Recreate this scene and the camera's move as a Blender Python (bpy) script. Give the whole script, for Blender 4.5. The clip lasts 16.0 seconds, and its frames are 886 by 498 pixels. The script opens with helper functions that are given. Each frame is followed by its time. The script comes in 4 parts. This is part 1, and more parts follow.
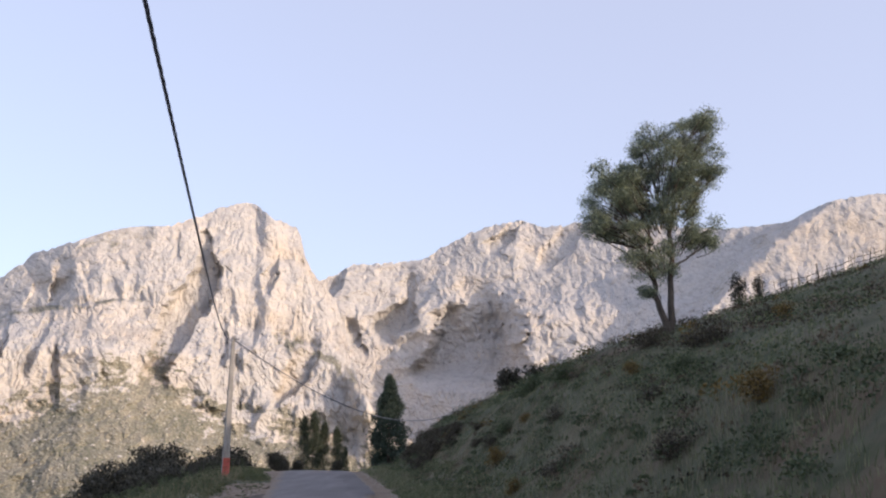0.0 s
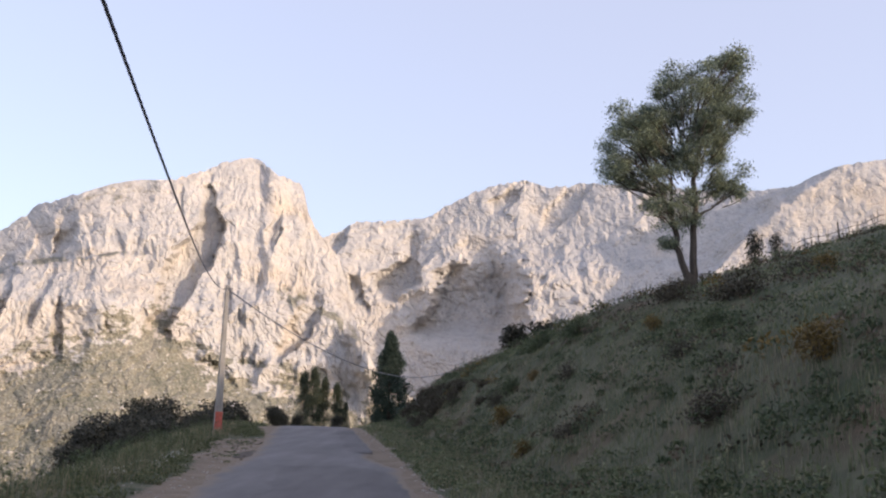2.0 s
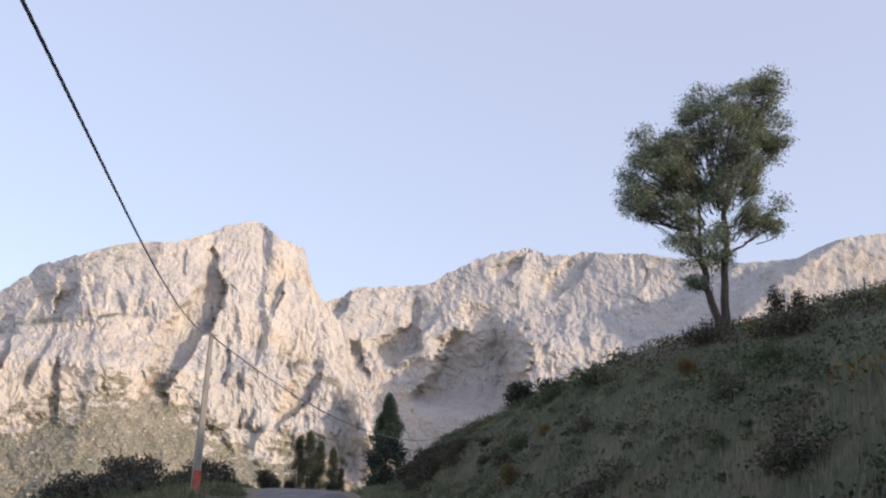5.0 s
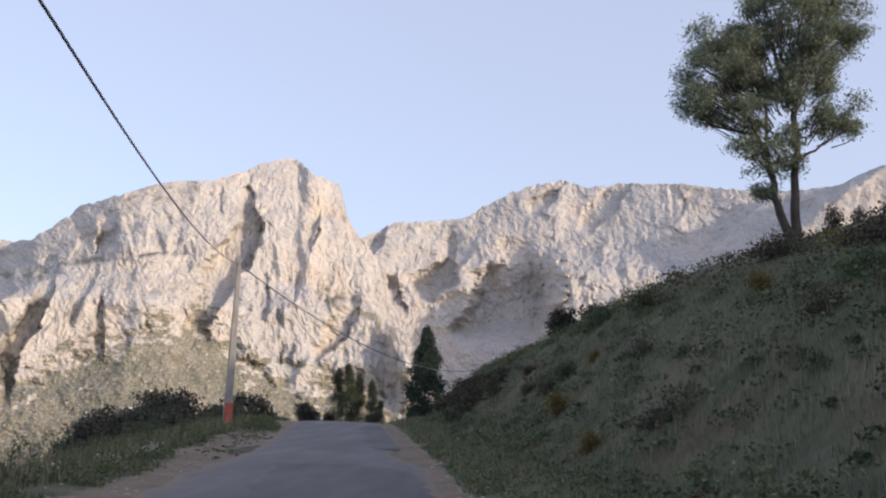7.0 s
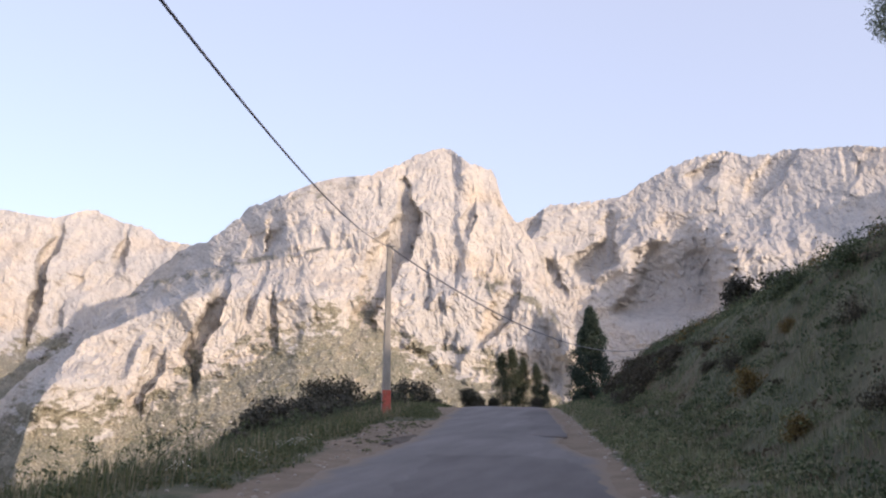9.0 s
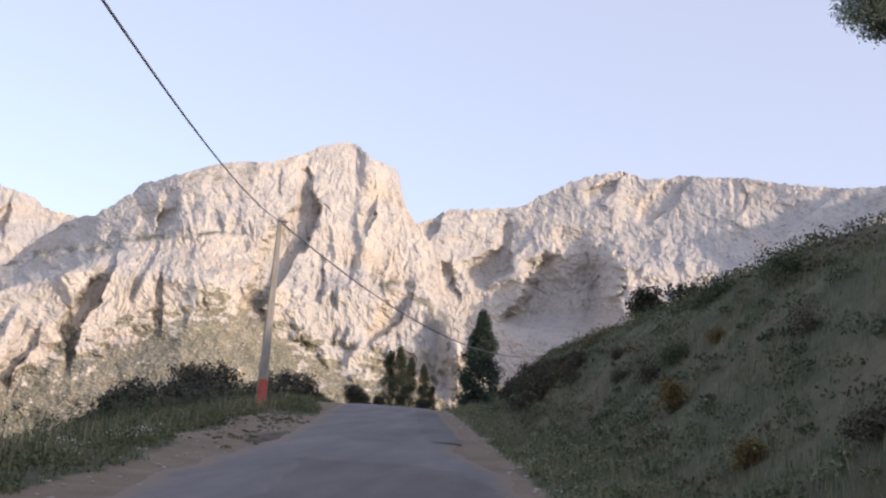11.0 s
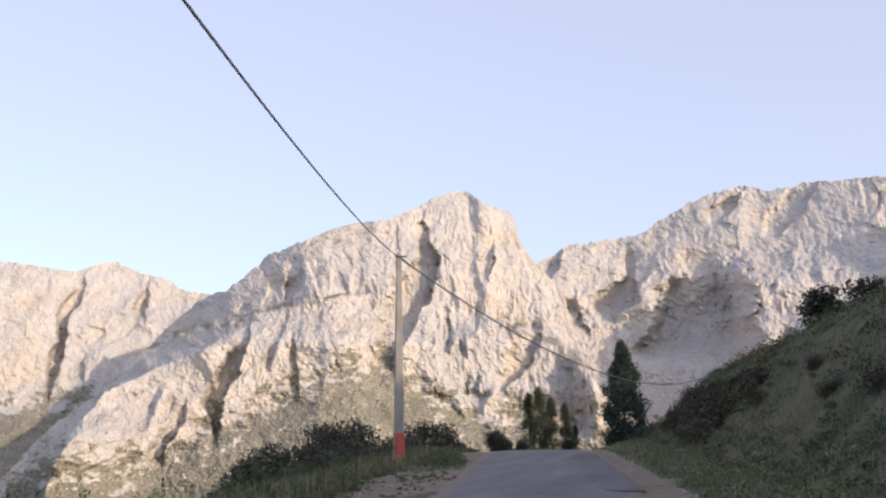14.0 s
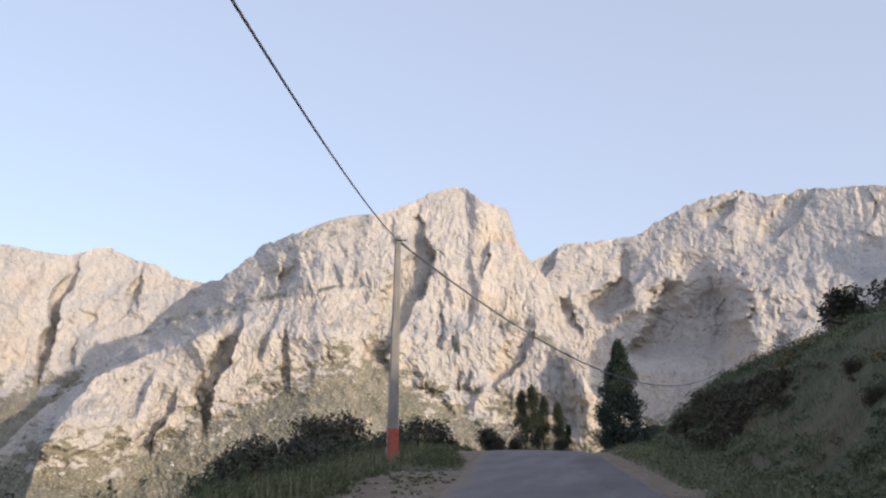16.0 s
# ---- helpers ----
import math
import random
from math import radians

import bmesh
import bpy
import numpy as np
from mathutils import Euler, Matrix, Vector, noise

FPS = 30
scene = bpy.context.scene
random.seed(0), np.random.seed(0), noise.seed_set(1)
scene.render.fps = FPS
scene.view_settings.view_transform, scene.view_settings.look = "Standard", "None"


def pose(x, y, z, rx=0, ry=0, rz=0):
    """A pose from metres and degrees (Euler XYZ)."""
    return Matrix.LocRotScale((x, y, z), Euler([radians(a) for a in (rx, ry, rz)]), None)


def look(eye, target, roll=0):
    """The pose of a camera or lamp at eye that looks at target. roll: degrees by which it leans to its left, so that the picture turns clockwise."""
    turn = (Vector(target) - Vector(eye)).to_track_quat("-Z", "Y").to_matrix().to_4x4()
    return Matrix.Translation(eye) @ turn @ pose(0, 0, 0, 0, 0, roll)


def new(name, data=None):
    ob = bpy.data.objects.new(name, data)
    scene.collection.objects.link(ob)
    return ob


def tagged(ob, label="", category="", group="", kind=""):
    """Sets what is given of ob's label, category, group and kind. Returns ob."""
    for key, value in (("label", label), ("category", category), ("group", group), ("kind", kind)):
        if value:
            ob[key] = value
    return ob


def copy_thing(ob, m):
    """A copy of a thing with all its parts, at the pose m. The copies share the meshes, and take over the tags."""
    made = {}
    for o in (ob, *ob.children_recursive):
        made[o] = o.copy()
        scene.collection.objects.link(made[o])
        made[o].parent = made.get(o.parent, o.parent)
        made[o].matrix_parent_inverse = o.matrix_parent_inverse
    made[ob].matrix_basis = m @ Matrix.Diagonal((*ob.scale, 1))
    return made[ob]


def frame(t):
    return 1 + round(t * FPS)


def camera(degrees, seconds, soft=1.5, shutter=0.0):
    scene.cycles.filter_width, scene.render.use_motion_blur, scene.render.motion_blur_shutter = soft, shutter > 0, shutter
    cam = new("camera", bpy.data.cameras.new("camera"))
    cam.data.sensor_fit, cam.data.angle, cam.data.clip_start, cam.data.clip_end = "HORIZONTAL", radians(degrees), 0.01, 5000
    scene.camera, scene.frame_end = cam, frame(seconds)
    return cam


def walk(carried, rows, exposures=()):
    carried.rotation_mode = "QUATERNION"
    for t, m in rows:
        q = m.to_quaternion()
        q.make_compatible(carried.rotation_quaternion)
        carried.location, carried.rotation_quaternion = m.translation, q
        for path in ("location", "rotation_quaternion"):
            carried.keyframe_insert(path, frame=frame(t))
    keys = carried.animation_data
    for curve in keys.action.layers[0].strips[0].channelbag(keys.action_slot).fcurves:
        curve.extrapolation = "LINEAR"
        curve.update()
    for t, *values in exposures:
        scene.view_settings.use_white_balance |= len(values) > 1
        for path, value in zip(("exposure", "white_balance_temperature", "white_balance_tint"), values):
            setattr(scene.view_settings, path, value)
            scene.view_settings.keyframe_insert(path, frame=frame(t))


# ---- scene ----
cam = camera(51.24, 16.0, soft=2.2)


def aim(x, y, z, yaw, pitch, roll):
    return pose(x, y, z, 90 + pitch, 0, yaw) @ pose(0, 0, 0, 0, 0, roll)


EXPO = [(0.0, 1.36, 6550, 13), (3.0, 1.43, 6720, 13), (6.0, 1.22, 6500, 11), (6.5, 1.24, 6480, 11), (7.0, 1.24, 6480, 11), (7.5, 1.30, 6550, 12), (8.5, 1.37, 6600, 14), (9.5, 1.38, 6650, 14),
        (12.0, 1.37, 6700, 13), (13.0, 1.44, 6750, 13), (14.5, 1.31, 6600, 11), (16.0, 1.19, 6560, 8)]
walk(cam, [
    (0.0, aim(-0.000, -0.000, 1.500, 0.353, 13.564, 0.565)),
    (0.5, aim(0.020, 0.420, 1.519, 0.170, 13.658, 1.498)),
    (1.0, aim(-0.015, 1.172, 1.539, 0.221, 12.934, 2.051)),
    (1.5, aim(-0.040, 2.003, 1.561, -1.273, 10.739, 1.752)),
    (2.0, aim(-0.089, 2.623, 1.573, 0.519, 11.010, 1.592)),
    (2.5, aim(-0.122, 3.207, 1.563, 1.155, 12.166, 5.279)),
    (3.0, aim(-0.120, 3.687, 1.528, 0.360, 12.081, 2.765)),
    (3.5, aim(-0.140, 4.070, 1.472, 0.880, 15.399, 3.309)),
    (3.7, aim(-0.150, 4.263, 1.448, 1.031, 14.231, 3.297)),
    (5.8, aim(-0.064, 7.472, 1.207, 0.910, 17.071, 2.031)),
    (6.0, aim(-0.082, 7.684, 1.209, 1.935, 17.499, 2.389)),
    (6.5, aim(-0.130, 8.298, 1.232, 1.523, 15.881, 2.410)),
    (7.0, aim(-0.200, 9.010, 1.285, 2.893, 10.997, 2.014)),
    (7.5, aim(-0.275, 9.703, 1.338, 6.292, 10.072, 0.635)),
    (8.0, aim(-0.325, 10.343, 1.360, 6.910, 10.464, 1.371)),
    (8.5, aim(-0.398, 11.041, 1.344, 12.393, 10.741, 0.546)),
    (9.0, aim(-0.434, 11.779, 1.328, 12.772, 9.819, 0.696)),
    (9.5, aim(-0.526, 12.452, 1.324, 11.256, 10.152, -0.037)),
    (9.7, aim(-0.581, 12.734, 1.323, 9.628, 9.827, 0.372)),
    (11.8, aim(-1.493, 16.829, 1.346, 6.264, 10.218, 4.816)),
    (12.0, aim(-1.571, 17.147, 1.353, 6.232, 8.677, 4.342)),
    (12.5, aim(-1.760, 17.753, 1.360, 10.909, 8.052, 3.559)),
    (13.0, aim(-1.922, 18.324, 1.355, 12.123, 9.460, 1.398)),
    (13.5, aim(-2.084, 18.820, 1.351, 15.508, 10.021, -1.172)),
    (14.0, aim(-2.247, 19.387, 1.358, 13.957, 12.512, -0.625)),
    (14.5, aim(-2.429, 19.898, 1.383, 14.926, 10.505, -1.427)),
    (15.0, aim(-2.700, 20.425, 1.410, 14.363, 12.904, 1.628)),
    (15.5, aim(-2.890, 21.019, 1.440, 15.069, 10.700, 1.840)),
    (16.0, aim(-3.080, 21.656, 1.470, 13.651, 12.241, 1.048)),
], exposures=EXPO)


# ---- world, sun, exposure ----
SUN_AZ = 118.0     # clockwise from +y, degrees
SUN_EL = 13.5
world = bpy.data.worlds.new("sky")
scene.world = world
world.use_nodes = True
wn = world.node_tree.nodes
wl = world.node_tree.links
sky = wn.new("ShaderNodeTexSky")
sky.sky_type = 'NISHITA'
sky.sun_disc = False
sky.sun_elevation = radians(SUN_EL)
sky.sun_rotation = radians(SUN_AZ)
sky.altitude = 900
sky.air_density = 1.0
sky.dust_density = 4.0
sky.ozone_density = 1.6
haze = wn.new("ShaderNodeMix")     # even, pale haze over the whole sky
haze.data_type = 'RGBA'
haze.inputs[0].default_value = 0.64
haze.inputs[7].default_value = (1.88, 1.92, 2.42, 1)
wl.new(sky.outputs[0], haze.inputs[6])
wl.new(haze.outputs[2], wn["Background"].inputs[0])
wn["Background"].inputs[1].default_value = 0.15

sun_data = bpy.data.lights.new("sun", 'SUN')
sun_data.energy = 1.52
sun_data.angle = radians(0.6)
sun_data.color = (1.0, 0.80, 0.61)
sun = new("sun", sun_data)
sun_way = Vector((math.sin(radians(SUN_AZ)) * math.cos(radians(SUN_EL)), math.cos(radians(SUN_AZ)) * math.cos(radians(SUN_EL)), math.sin(radians(SUN_EL))))
sun.matrix_world = look(sun_way * 200, (0, 0, 0))

# ---- materials ----


def mat_base(name, rough=0.85):
    m = bpy.data.materials.new(name)
    m.use_nodes = True
    b = m.node_tree.nodes["Principled BSDF"]
    b.inputs["Roughness"].default_value = rough
    b.inputs["Specular IOR Level"].default_value = 0.25
    return m, m.node_tree.nodes, m.node_tree.links, b


def tex_noise(n, l, scale, detail=6, rough=0.6, coord=None, stretch=None):
    t = n.new("ShaderNodeTexNoise")
    t.inputs["Scale"].default_value = scale
    t.inputs["Detail"].default_value = detail
    t.inputs["Roughness"].default_value = rough
    if coord is None:
        c = n.new("ShaderNodeNewGeometry")
        out = c.outputs["Position"]
    else:
        out = coord
    if stretch:
        mp = n.new("ShaderNodeMapping")
        mp.inputs["Scale"].default_value = stretch
        l.new(out, mp.inputs[0])
        out = mp.outputs[0]
    l.new(out, t.inputs["Vector"])
    return t.outputs["Fac"]


def ramp(n, l, fac, stops):
    r = n.new("ShaderNodeValToRGB")
    e = r.color_ramp.elements
    while len(e) < len(stops):
        e.new(0.5)
    for s, (p, c) in zip(e, stops):
        s.position = p
        s.color = (*c, 1) if len(c) == 3 else c
    l.new(fac, r.inputs[0])
    return r.outputs[0]


def mix(n, l, fac, a, b, mode='MIX'):
    m = n.new("ShaderNodeMix")
    m.data_type = 'RGBA'
    m.blend_type = mode
    for sock, v in ((m.inputs[0], fac), (m.inputs[6], a), (m.inputs[7], b)):
        if isinstance(v, (int, float)):
            sock.default_value = v
        elif isinstance(v, tuple):
            sock.default_value = (*v, 1)
        else:
            l.new(v, sock)
    return m.outputs[2]


def bump(n, l, b, height, strength=0.5, dist=0.05):
    k = n.new("ShaderNodeBump")
    k.inputs["Strength"].default_value = strength
    k.inputs["Distance"].default_value = dist
    l.new(height, k.inputs["Height"])
    l.new(k.outputs[0], b.inputs["Normal"])


def attr(n, name):
    a = n.new("ShaderNodeAttribute")
    a.attribute_name = name
    return a.outputs["Fac"]


def math_node(n, l, op, a, b=0.5, clamp=False):
    m = n.new("ShaderNodeMath")
    m.operation = op
    m.use_clamp = clamp
    for sock, v in ((m.inputs[0], a), (m.inputs[1], b)):
        if isinstance(v, (int, float)):
            sock.default_value = v
        else:
            l.new(v, sock)
    return m.outputs[0]


def rock_material(name, pale, tan, grey):
    """Limestone with stains, grass on ledges and scrub low down; 'veg' marks where plants hold."""
    m, n, l, b = mat_base(name, 0.95)
    big = tex_noise(n, l, 0.006, 5, 0.55)
    fine = tex_noise(n, l, 0.045, 8, 0.7, stretch=(1, 1, 0.7))
    col = ramp(n, l, big, [(0.3, grey), (0.5, pale), (0.7, tan)])
    dirt = ramp(n, l, fine, [(0.30, (0.76, 0.755, 0.75)), (0.46, (0.94, 0.935, 0.93)), (0.75, (1.05, 1.035, 1.01))])
    col = mix(n, l, 1.0, col, dirt, 'MULTIPLY')
    geo = n.new("ShaderNodeNewGeometry")     # cracked blocks, wider at the cracks where they weathered
    warp = n.new("ShaderNodeTexNoise")
    warp.inputs["Scale"].default_value = 0.03
    warp.inputs["Detail"].default_value = 5
    l.new(geo.outputs["Position"], warp.inputs["Vector"])
    push = n.new("ShaderNodeVectorMath")
    push.operation = 'MULTIPLY_ADD'
    push.inputs[1].default_value = (60, 60, 60)
    l.new(warp.outputs["Color"], push.inputs[0])
    l.new(geo.outputs["Position"], push.inputs[2])
    squash = n.new("ShaderNodeMapping")
    squash.inputs["Scale"].default_value = (1, 1, 0.5)
    l.new(push.outputs[0], squash.inputs[0])
    cracks = n.new("ShaderNodeTexVoronoi")
    cracks.feature = 'DISTANCE_TO_EDGE'
    cracks.inputs["Scale"].default_value = 0.05
    cracks.inputs["Detail"].default_value = 2
    cracks.inputs["Roughness"].default_value = 0.6
    l.new(squash.outputs[0], cracks.inputs["Vector"])
    blocks = math_node(n, l, 'MINIMUM', math_node(n, l, 'MULTIPLY', cracks.outputs["Distance"], 4.0), 0.6)
    col = mix(n, l, 1.0, col, ramp(n, l, cracks.outputs["Distance"], [(0.0, (0.84, 0.835, 0.83)), (0.04, (0.97, 0.97, 0.97)), (0.14, (1.02, 1.02, 1.02))]), 'MULTIPLY')
    spots = tex_noise(n, l, 0.13, 7, 0.75)
    patches = tex_noise(n, l, 0.02, 4, 0.6)
    veg = math_node(n, l, 'ADD', math_node(n, l, 'MULTIPLY', spots, 0.55), math_node(n, l, 'MULTIPLY', patches, 0.45))
    veg = math_node(n, l, 'ADD', veg, attr(n, "veg"))
    vfac = ramp(n, l, veg, [(0.66, (0, 0, 0)), (0.92, (1, 1, 1))])
    green = ramp(n, l, tex_noise(n, l, 0.25, 4, 0.7), [(0.30, (0.12, 0.118, 0.096)), (0.48, (0.20, 0.192, 0.160)), (0.60, (0.27, 0.255, 0.215)), (0.68, (0.47, 0.44, 0.40))])
    green = mix(n, l, 0.75, green, ramp(n, l, tex_noise(n, l, 0.022, 6, 0.65), [(0.35, (0.62, 0.66, 0.60)), (0.65, (1.25, 1.2, 1.15))]), 'MULTIPLY')
    col = mix(n, l, vfac, col, green)
    l.new(col, b.inputs["Base Color"])
    h = math_node(n, l, 'ADD', tex_noise(n, l, 0.09, 9, 0.72, stretch=(1, 1, 0.5)), spots)
    h = math_node(n, l, 'ADD', h, math_node(n, l, 'MULTIPLY', blocks, 1.2))
    bump(n, l, b, h, 0.4, 2.0)
    return m


M_ROCK = rock_material("limestone", (0.495, 0.475, 0.458), (0.51, 0.455, 0.395), (0.43, 0.42, 0.413))


def ground_material():
    m, n, l, b = mat_base("meadow_soil", 0.95)
    big = tex_noise(n, l, 0.35, 5, 0.6)
    mid = tex_noise(n, l, 2.2, 6, 0.65)
    fine = tex_noise(n, l, 18, 5, 0.7)
    grass = ramp(n, l, big, [(0.3, (0.066, 0.078, 0.052)), (0.5, (0.098, 0.106, 0.070)), (0.7, (0.150, 0.135, 0.094))])
    brown = tex_noise(n, l, 0.22, 7, 0.68)
    grass = mix(n, l, ramp(n, l, brown, [(0.51, (0, 0, 0)), (0.66, (1, 1, 1))]), grass, (0.115, 0.088, 0.062))
    grass = mix(n, l, ramp(n, l, tex_noise(n, l, 0.4, 6, 0.7), [(0.52, (0, 0, 0)), (0.66, (1, 1, 1))]), grass, (0.050, 0.066, 0.034))
    grass = mix(n, l, 0.6, grass, ramp(n, l, mid, [(0.3, (0.5, 0.5, 0.5)), (0.7, (1.4, 1.3, 1.2))]), 'MULTIPLY')
    soft_mid = tex_noise(n, l, 0.9, 7, 0.7)
    soil = ramp(n, l, soft_mid, [(0.3, (0.150, 0.118, 0.088)), (0.5, (0.200, 0.160, 0.120)), (0.75, (0.262, 0.212, 0.164))])
    soil = mix(n, l, 0.5, soil, ramp(n, l, fine, [(0.3, (0.55, 0.55, 0.55)), (0.7, (1.3, 1.27, 1.23))]), 'MULTIPLY')
    k = math_node(n, l, 'ADD', attr(n, "dirt"), math_node(n, l, 'MULTIPLY', math_node(n, l, 'SUBTRACT', mid, 0.5), 1.1))
    k = ramp(n, l, k, [(0.40, (0, 0, 0)), (0.60, (1, 1, 1))])
    l.new(mix(n, l, k, grass, soil), b.inputs["Base Color"])
    bump(n, l, b, math_node(n, l, 'ADD', fine, soft_mid), 0.7, 0.035)
    return m


M_GROUND = ground_material()


def asphalt_material(name, tone):
    m, n, l, b = mat_base(name, 0.88)
    big = tex_noise(n, l, 0.5, 4, 0.6, stretch=(1.6, 0.35, 1))
    fine = tex_noise(n, l, 60, 4, 0.8)
    c = ramp(n, l, big, [(0.3, tuple(v * 0.78 for v in tone)), (0.5, tone), (0.72, tuple(v * 1.3 for v in tone))])
    c = mix(n, l, 0.8, c, ramp(n, l, fine, [(0.3, (0.65, 0.65, 0.66)), (0.72, (1.35, 1.33, 1.3))]), 'MULTIPLY')
    dust = ramp(n, l, math_node(n, l, 'ADD', attr(n, "edge"), math_node(n, l, 'MULTIPLY', tex_noise(n, l, 1.5, 5, 0.7), 0.8)), [(0.75, (0, 0, 0)), (1.2, (1, 1, 1))])
    c = mix(n, l, dust, c, (0.20, 0.165, 0.13))
    l.new(c, b.inputs["Base Color"])
    bump(n, l, b, fine, 0.5, 0.01)
    return m


M_ASPHALT = asphalt_material("worn_asphalt", (0.150, 0.144, 0.146))
M_PATCH = asphalt_material("tar_patch", (0.128, 0.122, 0.124))


def leaf_material(name, dark, mid, light, trans=0.3):
    m, n, l, b = mat_base(name, 0.6)
    g = n.new("ShaderNodeNewGeometry")
    isl = g.outputs["Random Per Island"]
    clump = tex_noise(n, l, 0.9, 3, 0.6)
    f = math_node(n, l, 'ADD', math_node(n, l, 'MULTIPLY', isl, 0.55), math_node(n, l, 'MULTIPLY', clump, 0.45))
    c = ramp(n, l, f, [(0.2, dark), (0.5, mid), (0.8, light)])
    l.new(c, b.inputs["Base Color"])
    t = n.new("ShaderNodeBsdfTranslucent")
    l.new(c, t.inputs[0])
    s = n.new("ShaderNodeMixShader")
    s.inputs[0].default_value = trans
    l.new(b.outputs[0], s.inputs[1])
    l.new(t.outputs[0], s.inputs[2])
    l.new(s.outputs[0], n["Material Output"].inputs[0])
    return m


M_LEAF_TREE = leaf_material("ash_leaves", (0.125, 0.160, 0.138), (0.195, 0.238, 0.180), (0.33, 0.355, 0.21), 0.45)
M_LEAF_CYP = leaf_material("cypress_leaves", (0.026, 0.042, 0.034), (0.044, 0.066, 0.052), (0.075, 0.100, 0.072), 0.2)
M_LEAF_OAK = leaf_material("oak_leaves", (0.034, 0.035, 0.028), (0.060, 0.060, 0.048), (0.105, 0.100, 0.076), 0.2)
M_LEAF_POPLAR = leaf_material("poplar_leaves", (0.036, 0.046, 0.034), (0.058, 0.072, 0.048), (0.095, 0.112, 0.068), 0.25)
M_GRASS = leaf_material("meadow_grass", (0.070, 0.096, 0.052), (0.130, 0.158, 0.082), (0.26, 0.25, 0.15), 0.2)
M_GRASS_TALL = leaf_material("verge_grass", (0.050, 0.072, 0.036), (0.095, 0.115, 0.056), (0.190, 0.180, 0.098), 0.25)
M_DRY = leaf_material("dry_stalks", (0.16, 0.14, 0.09), (0.24, 0.21, 0.14), (0.34, 0.30, 0.22), 0.2)
M_SCRUB = leaf_material("hill_scrub", (0.038, 0.056, 0.030), (0.070, 0.094, 0.050), (0.13, 0.15, 0.078), 0.15)
M_BRAMBLE = leaf_material("bramble", (0.032, 0.029, 0.021), (0.058, 0.051, 0.036), (0.105, 0.090, 0.060), 0.15)
M_OCHRE = leaf_material("ochre_bush", (0.08, 0.06, 0.022), (0.14, 0.10, 0.035), (0.22, 0.15, 0.05), 0.2)
M_DRYWEED = leaf_material("dead_weeds", (0.07, 0.055, 0.038), (0.11, 0.088, 0.06), (0.17, 0.14, 0.10), 0.2)
M_PETAL = leaf_material("white_petals", (0.5, 0.5, 0.46), (0.62, 0.62, 0.58), (0.75, 0.75, 0.7), 0.2)


def bark_material():
    m, n, l, b = mat_base("bark", 0.92)
    f = tex_noise(n, l, 6, 8, 0.7, stretch=(1, 1, 0.25))
    l.new(ramp(n, l, f, [(0.3, (0.035, 0.030, 0.026)), (0.55, (0.085, 0.072, 0.060)), (0.75, (0.15, 0.13, 0.11))]), b.inputs["Base Color"])
    bump(n, l, b, f, 0.8, 0.03)
    return m


def concrete_material():
    m, n, l, b = mat_base("weathered_concrete", 0.85)
    f = tex_noise(n, l, 3, 8, 0.7, stretch=(1, 1, 0.3))
    c = ramp(n, l, f, [(0.3, (0.20, 0.19, 0.18)), (0.55, (0.31, 0.295, 0.275)), (0.75, (0.40, 0.38, 0.355))])
    l.new(mix(n, l, 0.5, c, ramp(n, l, tex_noise(n, l, 45, 4, 0.7), [(0.3, (0.7, 0.7, 0.7)), (0.7, (1.2, 1.2, 1.2))]), 'MULTIPLY'), b.inputs["Base Color"])
    bump(n, l, b, f, 0.4, 0.01)
    return m


def plain_material(name, a, bcol, scale, rough=0.7, metal=0.0):
    m, n, l, b = mat_base(name, rough)
    b.inputs["Metallic"].default_value = metal
    l.new(ramp(n, l, tex_noise(n, l, scale, 6, 0.7), [(0.3, a), (0.7, bcol)]), b.inputs["Base Color"])
    return m


M_BARK = bark_material()
M_CONCRETE = concrete_material()
M_RED = plain_material("faded_red_paint", (0.34, 0.07, 0.055), (0.50, 0.14, 0.11), 9, 0.75)
M_CABLE = plain_material("black_cable", (0.10, 0.11, 0.145), (0.16, 0.17, 0.215), 20, 0.6)
M_STEEL = plain_material("galvanised_steel", (0.16, 0.16, 0.17), (0.30, 0.30, 0.31), 30, 0.5, 0.8)
M_STICK = plain_material("grey_sticks", (0.07, 0.06, 0.05), (0.16, 0.14, 0.12), 8, 0.9)
M_STONE = plain_material("pale_stones", (0.22, 0.20, 0.175), (0.42, 0.38, 0.34), 12, 0.9)
M_BOULDER = plain_material("pale_boulders", (0.40, 0.385, 0.365), (0.56, 0.535, 0.50), 0.8, 0.9)
M_WALLWHITE = plain_material("white_render", (0.50, 0.48, 0.45), (0.62, 0.60, 0.56), 2, 0.9)
M_ROOF = plain_material("tile_roof", (0.24, 0.15, 0.11), (0.34, 0.22, 0.16), 3, 0.9)
M_DARK = plain_material("dark_opening", (0.02, 0.02, 0.022), (0.04, 0.04, 0.04), 3, 0.8)

# ---- helpers ----


